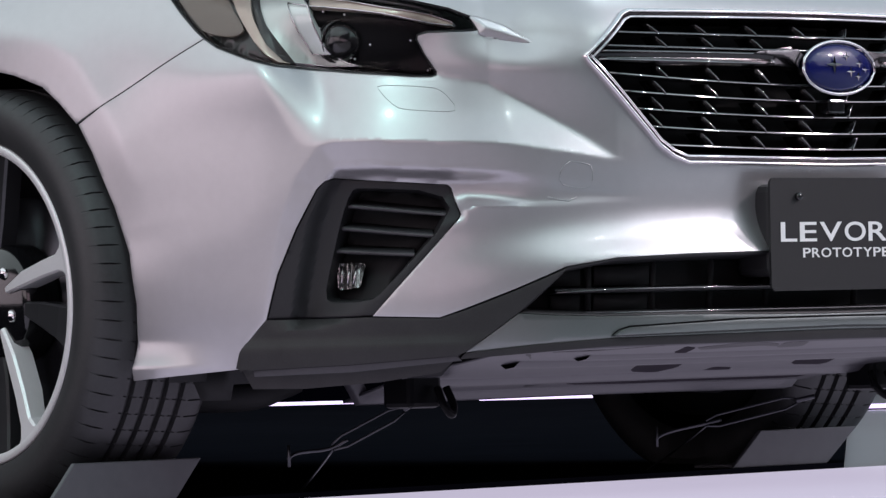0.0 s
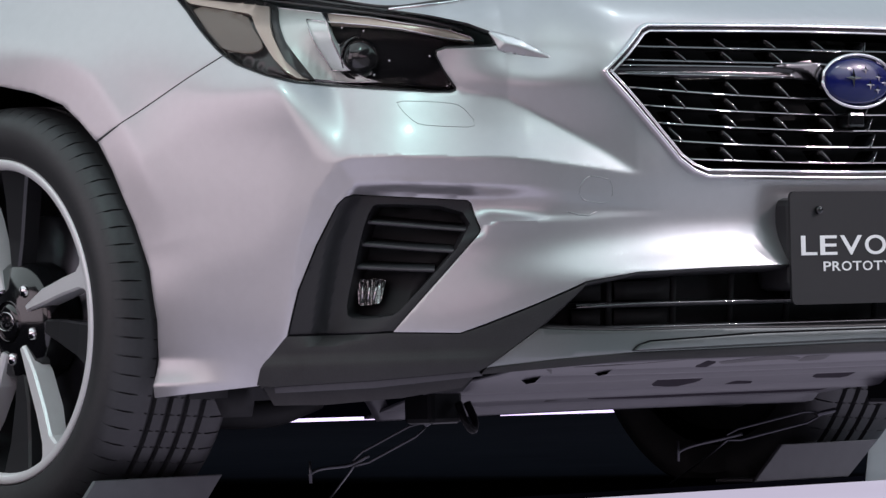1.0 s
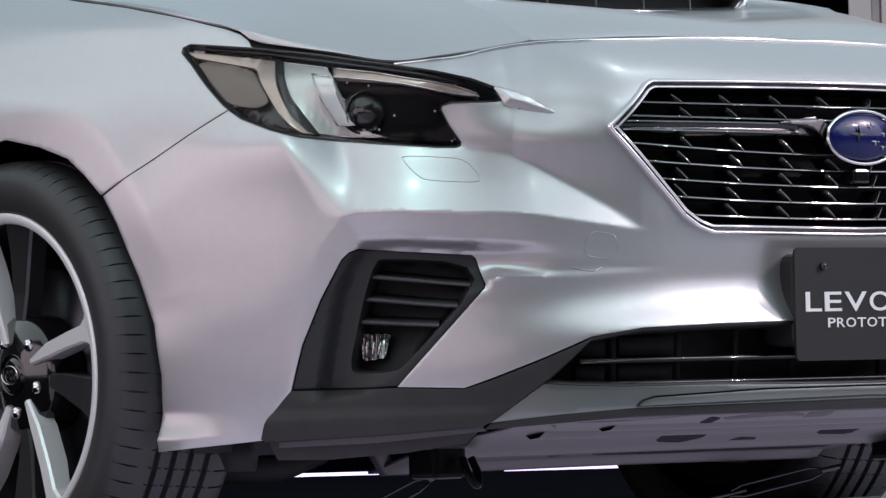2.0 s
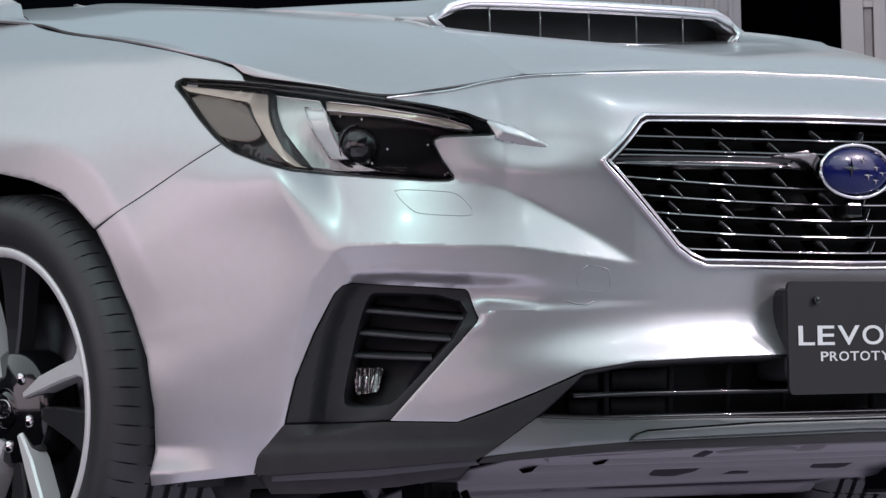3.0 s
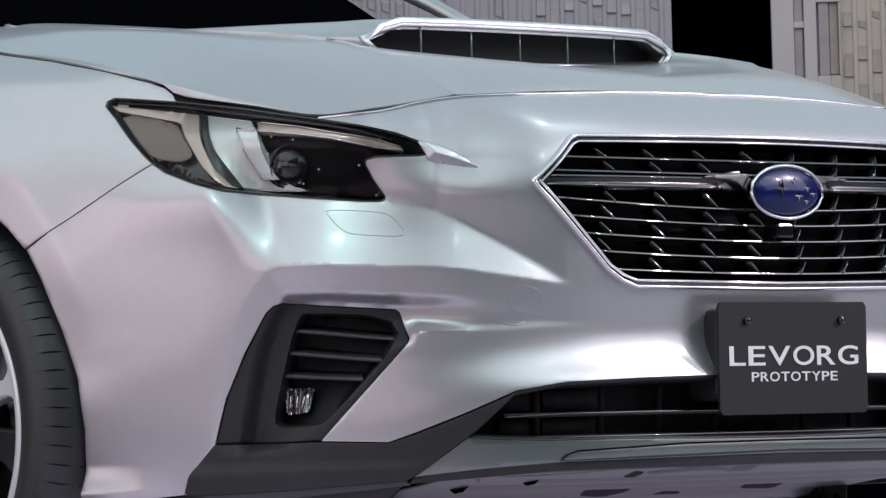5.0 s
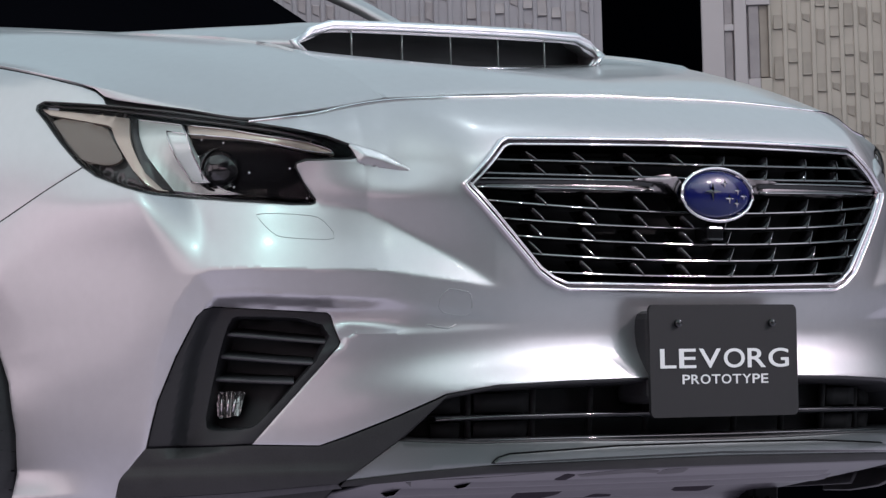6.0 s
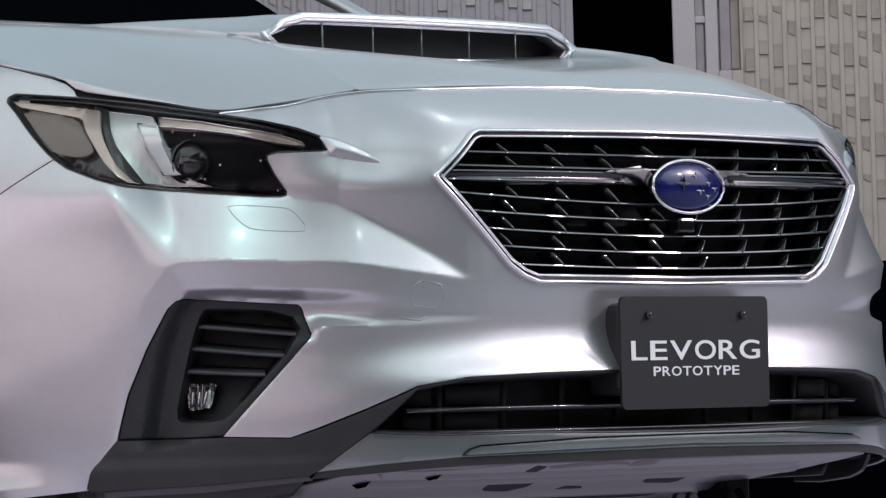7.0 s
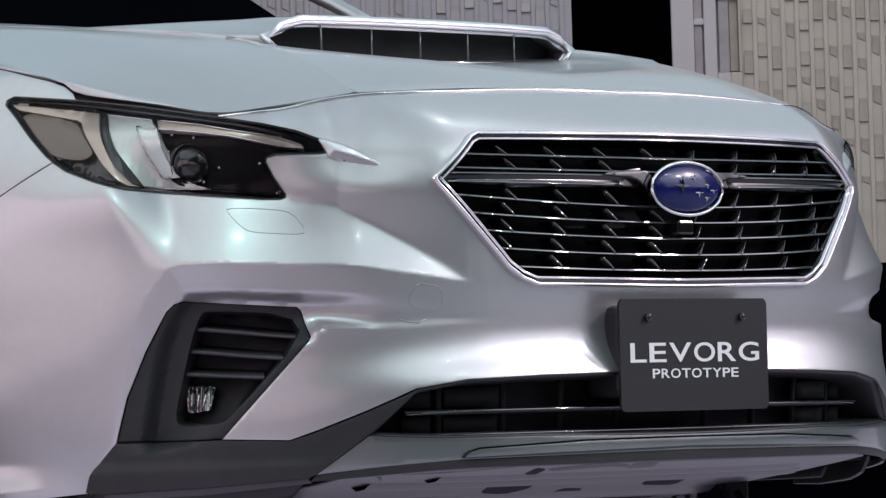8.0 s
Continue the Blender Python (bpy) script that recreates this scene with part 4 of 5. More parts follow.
e_c, e_a, e_b = Vector((0, float(skin(0, 0.645)[0][1]) + 0.016, 0.645)), 0.079, 0.039


def oval(name, mat, a, b, bulge, y0, rim=0.0):
    bm = bmesh.new()
    rows = []
    for k in range(0, 9):
        r = k / 8
        rows.append([bm.verts.new(e_c + Vector((a * r * math.cos(t), y0 + bulge * (1 - r * r), b * r * math.sin(t)))) for t in np.arange(40) * math.pi / 20])
    rows.append([bm.verts.new(e_c + Vector((a * 1.0 * math.cos(t), y0 - 0.006, b * 1.0 * math.sin(t)))) for t in np.arange(40) * math.pi / 20])
    for r0, r1 in zip(rows, rows[1:]):
        for i in range(40):
            bm.faces.new((r0[i], r0[(i + 1) % 40], r1[(i + 1) % 40], r1[i]))
    bmesh.ops.remove_doubles(bm, verts=bm.verts[:], dist=1e-5)
    bmesh.ops.recalc_face_normals(bm, faces=bm.faces[:])
    return part(name, bm, mat, emblem)


oval("badge_face", BLUE, e_a - 0.004, e_b - 0.004, 0.012, 0.0)
rod("badge_rim", [e_c + Vector((e_a * math.cos(t), 0.001, e_b * math.sin(t))) for t in np.arange(41) * math.pi / 20], 0.0026, CHROME, emblem, smooth_path=False)
for sx, sz, r in ((0.022, 0.004, 0.015), (-0.006, 0.016, 0.007), (-0.014, -0.006, 0.008), (-0.036, 0.006, 0.007), (-0.034, -0.013, 0.007), (-0.052, -0.002, 0.006)):
    bm = bmesh.new()
    y = 0.0135 * (1 - (sx / e_a) ** 2 - (sz / e_b) ** 2)
    c = bm.verts.new(e_c + Vector((sx, y + 0.002, sz)))
    tips = [bm.verts.new(e_c + Vector((sx + q * math.cos(t) * 1.25, y, sz + q * math.sin(t)))) for q, t in zip([r, r * 0.25] * 4, np.arange(8) * math.pi / 4)]
    for i in range(8):
        bm.faces.new((c, tips[i], tips[(i + 1) % 8]))
    bmesh.ops.recalc_face_normals(bm, faces=bm.faces[:])
    part("star", bm, BAR_CHROME if r > 0.01 else CHROME, emblem, smooth_faces=False)
boxed("camera_unit", (0.034, 0.03, 0.022), Matrix.Translation((0.002, e_c.y - 0.016, 0.588)), GLOSS_BLACK, grille, 0.004, 2)

# show plate
plate = part("show_plate", bmesh.new(), PLATE, car, "matte black show plate with white lettering")
M_PLATE = pose(0, 0.9165, 0.400, -0.5)
bm = bmesh.new()
box(bm, 0.33, 0.004, 0.165, M_PLATE)
vertical = [e for e in bm.edges if abs((e.verts[0].co - e.verts[1].co).normalized().y) > 0.9]
bmesh.ops.bevel(bm, geom=vertical, offset=0.010, segments=5, affect="EDGES", profile=0.5)
part("plate_board", bm, PLATE, plate, smooth_faces=False)
boxed("plate_bracket", (0.290, 0.075, 0.135), M_PLATE @ Matrix.Translation((0.011, -0.0405, 0.006)), PLASTIC, plate, 0.012, 2)
for x in (0.105, -0.105):
    bm = bmesh.new()
    lathe(bm, [(0.0001, 0.007), (0.004, 0.007), (0.006, 0.004), (0.006, 0.0)], M_PLATE @ Matrix.Translation((x, 0.002, 0.055)) @ pose(0, 0, 0, 0, 0, 90), 16)
    part("bolt", bm, GLOSS_BLACK, plate)


def glyph(text):
    """One character of the built-in font as a flat mesh, with its extent."""
    cu = bpy.data.curves.new("letters", "FONT")
    cu.body, cu.extrude, cu.offset, cu.size = text, 0.0006, 0.010, 1.0
    tmp = bpy.data.objects.new("letters", cu)
    scene.collection.objects.link(tmp)
    bpy.context.view_layer.update()
    me = bpy.data.meshes.new_from_object(tmp.evaluated_get(bpy.context.evaluated_depsgraph_get()))
    bpy.data.objects.remove(tmp)
    xs, ys = [v.co.x for v in me.vertices], [v.co.y for v in me.vertices]
    return me, min(xs), max(xs), min(ys), max(ys)


def lettering(text, widths, gap, width, height, z, parent):
    """A row of wide letters; widths are their relative breadths."""
    unit = width / (sum(widths) + gap * (len(text) - 1))
    x = width / 2
    for ch, w in zip(text, widths):
        me, x0, x1, y0, y1 = glyph(ch)
        for v in me.vertices:
            fx, fy = (v.co.x - x0) / (x1 - x0), (v.co.y - y0) / (y1 - y0)
            v.co = M_PLATE @ Vector((x - fx * w * unit, 0.0026 + (0.0004 if v.co.z > 0 else 0.0), z + (fy - 0.5) * height))
        me.materials.append(WHITE)
        ob = new("letter", me)
        ob.parent = parent
        x -= (w + gap) * unit


lettering("LEVORG", (0.92, 0.98, 1.28, 1.22, 1.08, 1.20), 0.17, 0.288, 0.0285, 0.0035, plate)
lettering("PROTOTYPE", (0.86, 0.92, 1.1, 1.0, 1.1, 1.0, 1.02, 0.86, 0.82), 0.15, 0.192, 0.0138, -0.0272, plate)

# vents with fog lamps
for sg in (1, -1):
    def sided(pts):
        return [(sg * s, z) for s, z in pts]
    vent = patch("side_vent", sided(shrunk(VENT, 0.0015)), PLASTIC, car, [sided(rounded(VENT_HOLE))], off=-0.003, step=0.006, thick=0.004, bevel=0.0015, label="matte black vent surround")
    ring("vent_wall", sided(rounded(VENT_HOLE)), [(0.0004, -0.0066), (0.002, -0.02), (0.004, -0.06)], PLASTIC, vent, step=0.006)
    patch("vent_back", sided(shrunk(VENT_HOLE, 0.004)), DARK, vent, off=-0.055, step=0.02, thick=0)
    for (s0, z0), (s1, z1) in zip(SLATS[::2], SLATS[1::2]):
        ss, zz = np.linspace(s0 + 0.004, s1 - 0.004, 10), np.linspace(z0, z1, 10)
        bm = bmesh.new()
        rows = [[bm.verts.new(p) for p in skin(sg * ss, zz + dz, off)] for dz, off in ((0.0030, -0.018), (0.0018, -0.014), (-0.0018, -0.0135), (-0.0036, -0.018), (0.000, -0.054), (0.010, -0.054))]
        for r0, r1 in zip(rows, rows[1:] + rows[:1]):
            for i in range(9):
                bm.faces.new((r0[i], r0[i + 1], r1[i + 1], r1[i]))
        bmesh.ops.recalc_face_normals(bm, faces=bm.faces[:])
        part("slat", bm, GREY_PLASTIC, vent)
    fog = part("fog_lamp", bmesh.new(), CHROME, car, "small clear rectangular fog lamp")
    fo = sided(rounded(FOG, 1, 0.10))
    patch("fog_glass", fo, LENS, fog, off=-0.018, step=0.01, thick=0).visible_shadow = False
    patch("fog_reflector", fo, FOG_CHROME, fog, off=-0.036, step=0.004, thick=0, shape=lambda s, z: 0.003 * np.sin(s * 420) - 6.0 * (z - 0.354) ** 2)
    for q in (0.25, 0.5, 0.75):
        a, b = np.array(FOG[0]) * (1 - q) + np.array(FOG[1]) * q, np.array(FOG[3]) * (1 - q) + np.array(FOG[2]) * q
        rod("fog_rib", skin([sg * a[0], sg * b[0]], [a[1] - 0.004, b[1] + 0.004], -0.024), 0.0022, CHROME, fog, sides=6)
    patch("lip_underside", sided([(1.0, 0.2225), (0.838, 0.2275), (0.70, 0.2355), (0.683, 0.2370), (0.676, 0.2300), (0.838, 0.2175), (1.0, 0.2140)]), GREY_PLASTIC, car, off=0.003, step=0.010, thick=0.004, bevel=0.001, label="grey lower edge of the bumper corner")
    # dark triangle under the vent and the lower lip
    patch("lower_lip", sided(shrunk(LIP, 0.001)), LIP_PLASTIC, car, off=0.001, step=0.008, thick=0.006, bevel=0.002, label="matte black lower bumper corner",
          shape=lambda s, z: 0.008 * smooth((0.268 - z) / 0.016) * smooth((np.abs(s) - 0.58) / 0.12))

# lower intake
intake = part("lower_intake", bmesh.new(), DARK, car, "black lower air intake")
INTAKE_FULL = mirrored([(0.0, 0.375)] + INTAKE[::-1][1:] + GARNISH_TOP + [(0.0, 0.284)])
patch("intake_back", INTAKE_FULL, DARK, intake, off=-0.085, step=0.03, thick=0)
ring("intake_wall", INTAKE_FULL, [(-0.003, -0.006), (0.0, -0.001), (0.004, -0.010), (0.010, -0.085)], PLASTIC, intake, step=0.012)
for z, half, o in ((LOWBAR[1][1], 0.525, -0.03), (LOWBAR2[2][1], 0.55, -0.012)):
    ss = np.linspace(-half, half, 40)
    rod("chrome_bar", skin(ss, z + 0.0 * ss - 0.01 * np.clip(np.abs(ss) - 0.42, 0, 1) * 3, o), 0.0018, BAR_CHROME, intake, sides=6, smooth_path=False)
    bm = bmesh.new()
    rows = [[bm.verts.new(p) for p in skin(ss, z + dz + 0 * ss, o + do)] for dz, do in ((0.001, -0.003), (0.004, -0.05), (-0.006, -0.05), (-0.004, -0.003))]
    for r0, r1 in zip(rows, rows[1:] + rows[:1]):
        for i in range(39):
            bm.faces.new((r0[i], r0[i + 1], r1[i + 1], r1[i]))
    bmesh.ops.recalc_face_normals(bm, faces=bm.faces[:])
    part("blade", bm, GREY_PLASTIC, intake)
for s in (0.455, 0.335, 0.22, 0.10):
    for sg in (1, -1):
        rod("divider", skin([sg * s, sg * s], [0.288, 0.370], -0.060), 0.005, DARK, intake, sides=6)
for s0, s1 in ((0.345, 0.445), (0.47, 0.52)):
    for za, zb in ((0.332, 0.358), (0.296, 0.318)):
        for sg in (1, -1):
            patch("blank", [(sg * s0, za), (sg * s1, za), (sg * s1, zb), (sg * s0, zb)], DARK, intake, off=-0.06, step=0.03, thick=0.004)

GARNISH = mirrored([(0.0, 0.283)] + [(s, z - 0.001) for s, z in GARNISH_TOP[::-1]] + GARNISH_LOW + [(0.0, 0.260)])
garnish = patch("lower_garnish", GARNISH, SATIN, car, off=0.001, step=0.008, thick=0.005, bevel=0.0015, label="satin silver lower garnish")
STRIP_LOOP = mirrored([(0.0, 0.280)] + STRIP_TOP[::-1] + STRIP_LOW[1:] + [(0.0, 0.2645)])
patch("trim_strip", shrunk(STRIP_LOOP, 0.002), SATIN, garnish, off=0.009, step=0.006, thick=0.008, bevel=0.003, label="raised silver trim strip")
ring("trim_gap", STRIP_LOOP, [(-0.0012, 0.0018), (0.002, 0.0022)], GLOSS_BLACK, garnish, step=0.01)
LOWER = mirrored([(0.0, 0.2595)] + [(s, z - 0.0005) for s, z in GARNISH_LOW[::-1]] + LIP_LOW[2:] + [(0.0, 0.246)])
patch("lip_edge", LOWER, LIP_PLASTIC, car, off=0.003, step=0.010, thick=0.005, bevel=0.002, label="dark grey lower lip edge")

# headlamps
for sg in (1, -1):
    def sided(pts):
        return [(sg * s, z) for s, z in pts]
    lamp = part("headlamp", bmesh.new(), GLOSS_BLACK, car, "clear headlamp with dark housing")
    patch("lens", sided(shrunk(LAMP, 0.0015)), LENS, lamp, off=0.001, step=0.010, thick=0, label="clear lamp lens").visible_shadow = False
    patch("housing", sided(LAMP), LAMP_BLACK, lamp, off=-0.050, step=0.012, thick=0.002, label="gloss black lamp housing")
    ring("seal", sided(LAMP), [(0.0, 0.001), (0.0028, 0.0005), (0.0036, -0.006), (0.005, -0.02)], GLOSS_BLACK, lamp, step=0.008)
    # Dark sheet added to close the gap between lamp top and bonnet.
    patch("lamp_gap_backing", sided([(0.76, 0.744), (0.88, 0.760), (0.99, 0.775), (1.07, 0.787), (1.11, 0.795), (1.085, 0.814), (0.98, 0.800), (0.88, 0.785), (0.76, 0.768)]), DARK, lamp, off=-0.010, step=0.012, thick=0.003, label="dark backing added in the gap under the bonnet edge")
    patch("lamp_base", sided([(0.93, 0.658), (1.00, 0.674), (1.045, 0.690), (1.085, 0.712), (1.125, 0.742), (1.16, 0.772), (1.182, 0.790), (1.06, 0.783), (1.02, 0.772), (0.985, 0.72)]), LAMP_BASE, lamp, off=-0.021, step=0.010, thick=0.003, label="dark translucent lamp base")
    patch("side_lens", sided(rounded(DEEP_GLASS)), SMOKED, lamp, off=-0.010, step=0.010, thick=0.004, bevel=0.001, label="smoked indicator lens")
    patch("bezel", sided(BEZEL), BEIGE, lamp, off=-0.009, step=0.008, thick=0.006, bevel=0.0015, label="champagne bezel")
    patch("reflector", sided(CLAMP), LAMP_CHROME, lamp, off=-0.025, step=0.006, thick=0.008, bevel=0.002, label="bright reflector", shape=lambda s, z: 0.0008 * np.sin(s * 520))
    patch("light_guide", sided(GUIDE), GUIDE_WHITE, lamp, off=-0.016, step=0.006, thick=0.012, bevel=0.003, label="white daytime light guide")
    patch("upper_guide", sided(UPPER), BEIGE, lamp, off=-0.020, step=0.006, thick=0.008, bevel=0.002, label="slim upper light guide")
    rod("upper_trim", skin(sg * np.array(LAMP_TOP)[:, 0], np.array(LAMP_TOP)[:, 1], -0.012), 0.0024, DARK_CHROME, lamp, "glossy dark upper trim line", sides=8)
    for edge, off in ((CLAMP, -0.023), (GUIDE, -0.013), (UPPER, -0.018)):
        q = linear_path(edge + edge[:1], 0.012)
        rod("lamp_trim", skin(sg * q[:, 0], q[:, 1], off), 0.0012, CHROME, lamp, sides=5, smooth_path=False)
    patch("module", sided(MODULE), LAMP_BLACK, lamp, off=-0.038, step=0.008, thick=0.006, bevel=0.002)
    c = skin(sg * EYE_LENS[0][0], EYE_LENS[0][1], -0.040)[0]
    out = (skin(sg * EYE_LENS[0][0], EYE_LENS[0][1], 0.0)[0] - c)
    out = Vector((out[0], out[1], 0)).normalized() * 0.6 + Vector((0, 0.5, 0))
    m = Matrix.Translation(c) @ out.normalized().to_track_quat("X", "Z").to_matrix().to_4x4()
    bm = bmesh.new()
    lathe(bm, [(0.0001, 0.024), (0.012, 0.0225), (0.022, 0.017), (0.029, 0.007), (0.031, 0.0)], m, 32)
    part("projector", bm, GLOSS_BLACK, lamp, "dark projector lens")
    bm = bmesh.new()
    lathe(bm, [(0.031, 0.0), (0.032, 0.004), (0.034, 0.003), (0.038, -0.012)], m, 32)
    part("projector_ring", bm, GLOSS_BLACK, lamp)
    # Small chrome beads, added where the housing shows glints.
    for s, z in GLINT_BEADS:
        c = Vector(skin(sg * s, z, -0.030)[0])
        bm = bmesh.new()
        lathe(bm, [(0.0001, 0.0026), (0.0012, 0.0023), (0.0020, 0.0012), (0.0023, 0.0), (0.0025, -0.004)], Matrix.Translation(c) @ out.normalized().to_track_quat("X", "Z").to_matrix().to_4x4(), 12)
        part("glint_bead", bm, CHROME, lamp)
    patch("fin", sided(rounded(FIN)), PAINT, car, off=0.0005, step=0.003, thick=0.006, label="silver fin beside the headlamp",
          shape=lambda s, z: np.minimum(np.maximum(z - 0.680 - 0.13 * (np.abs(s) - 0.55), 0) * 1.0, np.maximum(0.60 * inside(FIN, np.abs(s), z), 0)))


# wheels
MAT_Z = 0.036
HUB_Z = 0.330


def blade(bm, m, a0, stations):
    """A spoke: stations of (radius, angle shift, half width, face, depth)."""
    rows = []
    for r, da, w, face, deep in stations:
        a = a0 + da
        rad, tan = Vector((0, math.cos(a), math.sin(a))), Vector((0, -math.sin(a), math.cos(a)))
        ring_pts = [(-w, face - deep), (-w, face - 0.004), (-w + 0.003, face), (w - 0.003, face), (w, face - 0.004), (w, face - deep)]
        rows.append([bm.verts.new(m @ (rad * r + tan * t + Vector((x, 0, 0)))) for t, x in ring_pts])
    for r0, r1 in zip(rows, rows[1:]):
        for i in range(6):
            bm.faces.new((r0[i], r0[(i + 1) % 6], r1[(i + 1) % 6], r1[i]))
    bm.faces.new(rows[0])
    bm.faces.new(rows[-1])
    bmesh.ops.recalc_face_normals(bm, faces=bm.faces[:])


def wheel(parent, x, y, steer, phase):
    """A wheel with grooved tyre and five bright and five dark spokes; x > 0 is the car's right."""
    sg = 1 if x > 0 else -1
    m = pose(x, y, HUB_Z) @ pose(0, 0, 0, 0, 0, steer) @ pose(0, 0, 0, 0, 0, 0 if sg > 0 else 180)
    top = part("wheel", bmesh.new(), RUBBER, parent, "alloy wheel with low-profile tyre")
    bm = bmesh.new()
    pitches = 72
    prof = [(0.238, -0.005, 0), (0.244, 0.004, 0), (0.262, 0.011, 0), (0.285, 0.012, 0), (0.300, 0.006, 0), (0.309, -0.004, 0.0015), (0.315, -0.014, 0.006), (0.3172, -0.024, 0.005), (0.3180, -0.034, 0.0), (0.3185, -0.050, 0.0)]
    for c in (-0.062, -0.092, -0.122, -0.152):
        prof += [(0.3190, c + 0.0055, 0.004), (0.3105, c + 0.0045, 0), (0.3105, c - 0.0045, 0), (0.3190, c - 0.0055, 0.004), (0.3190, c - 0.013, 0.0), (0.3190, c - 0.017, 0.0)]
    prof += [(0.3180, -0.178, 0.006), (0.314, -0.196, 0.006), (0.305, -0.207, 0), (0.285, -0.213, 0), (0.25, -0.205, 0), (0.238, -0.198, 0)]
    steps = (0.0, 0.45, 0.90, 0.915, 0.975)
    rows = []
    for r, px, groove in prof:
        row = []
        for k in range(pitches):
            for i, u in enumerate(steps):
                a = 2 * math.pi * (k + u + 3.0 * px) / pitches
                q = r - (groove if i >= 3 else 0)
                p = m @ Vector((px, q * math.cos(a), q * math.sin(a)))
                p.z = max(p.z, MAT_Z)
                row.append(bm.verts.new(p))
        rows.append(row)
    n = pitches * len(steps)
    for r0, r1 in zip(rows, rows[1:]):
        for i in range(n):
            bm.faces.new((r0[i], r0[(i + 1) % n], r1[(i + 1) % n], r1[i]))
    bmesh.ops.recalc_face_normals(bm, faces=bm.faces[:])
    tyre = part("tyre", bm, RUBBER, top, "black grooved tyre")
    md = tyre.modifiers.new("edges", "EDGE_SPLIT")
    md.split_angle = radians(35)
    bm = bmesh.new()
    lathe(bm, [(0.2405, -0.004), (0.2410, 0.002), (0.2390, 0.004), (0.2290, 0.0035), (0.2262, 0.000), (0.2245, -0.006)], m, 96)
    part("rim_lip", bm, ALLOY, top, "machined rim lip")
    bm = bmesh.new()
    lathe(bm, [(0.2245, -0.006), (0.221, -0.030), (0.214, -0.060), (0.212, -0.19), (0.05, -0.195)], m, 96)
    part("rim_barrel", bm, ALLOY_DARK, top)
    bm = bmesh.new()
    lathe(bm, [(0.0001, -0.012), (0.040, -0.012), (0.050, -0.018), (0.080, -0.020), (0.088, -0.030), (0.088, -0.08)], m, 48)
    part("hub", bm, GLOSS_BLACK, top)
    for k in range(5):
        a = math.radians(phase + (0, 93, 160, 226, -75)[k])
        bm = bmesh.new()
        blade(bm, m, a, [(0.050, 0.12, 0.006, -0.012, 0.03), (0.10, 0.08, 0.0115, -0.008, 0.035), (0.16, 0.03, 0.0125, -0.004, 0.035), (0.205, 0.0, 0.0135, 0.000, 0.03), (0.222, 0.0, 0.021, 0.002, 0.03), (0.231, 0.0, 0.034, 0.003, 0.028)])
        part("spoke", bm, ALLOY, top, "bright machined spoke", False)
        bm = bmesh.new()
        blade(bm, m, a - math.radians(27), [(0.075, 0.08, 0.010, -0.022, 0.03), (0.12, 0.05, 0.018, -0.020, 0.03), (0.18, 0.02, 0.026, -0.014, 0.03), (0.228, 0.0, 0.036, -0.006, 0.03)])
        part("spoke", bm, ALLOY_DARK, top, "dark spoke", False)
        b = math.radians(phase + 36 + 72 * k)
        bm = bmesh.new()
        lathe(bm, [(0.0001, 0.004), (0.007, 0.003), (0.0095, 0.0), (0.0095, -0.02)], m @ Matrix.Translation((-0.016, 0.056 * math.cos(b), 0.056 * math.sin(b))), 12)
        part("wheel_nut", bm, CHROME, top)
    bm = bmesh.new()
    lathe(bm, [(0.0001, 0.0035), (0.018, 0.0025), (0.026, 0.0), (0.028, -0.004)], m @ Matrix.Translation((-0.010, 0, 0)), 32)
    part("centre_cap", bm, GLOSS_BLACK, top, "black centre cap with oval badge")
    rod("cap_badge", [m @ Vector((-0.0058, 0.021 * math.cos(a), 0.0135 * math.sin(a))) for a in np.arange(25) * math.pi / 12], 0.0013, CHROME, top, sides=6, smooth_path=False)
    bm = bmesh.new()
    for sy, sz, w in ((-0.008, 0.002, 0.005), (0.004, 0.005, 0.003), (0.009, -0.001, 0.003), (0.002, -0.005, 0.003), (0.012, 0.004, 0.0025), (0.010, -0.006, 0.0025)):
        box(bm, 0.001, 2 * w, 0.0009, m @ Matrix.Translation((-0.0062, sy, sz)))
        box(bm, 0.001, 0.0009, 1.6 * w, m @ Matrix.Translation((-0.0062, sy, sz)))
    part("cap_stars", bm, CHROME, top, smooth_faces=False)
    bm = bmesh.new()
    lathe(bm, [(0.028, -0.004), (0.030, 0.001), (0.032, -0.004)], m @ Matrix.Translation((-0.010, 0, 0)), 32)
    part("cap_ring", bm, DARK_CHROME, top)
    bm = bmesh.new()
    lathe(bm, [(0.0001, -0.085), (0.155, -0.085), (0.158, -0.090), (0.158, -0.108), (0.07, -0.11)], m, 64)
    part("brake_disc", bm, STEEL, top)
    bm = bmesh.new()
    for ang in np.linspace(0.5, 1.5, 6):
        box(bm, 0.06, 0.055, 0.035, m @ Matrix.Translation((-0.085, 0.135 * math.cos(ang + 1.9), 0.135 * math.sin(ang + 1.9))) @ pose(0, 0, 0, math.degrees(ang + 1.9), 0, 0))
    part("brake_caliper", bm, ALLOY_DARK, top, smooth_faces=False)
    return top


wheel(car, 0.880, -0.012, -6.0, 16.0)
wheel(car, -0.880, -0.012, -6.0, 40.0)
wheel(car, 0.875, -2.68, 0.0, 5.0)
wheel(car, -0.875, -2.68, 0.0, 60.0)

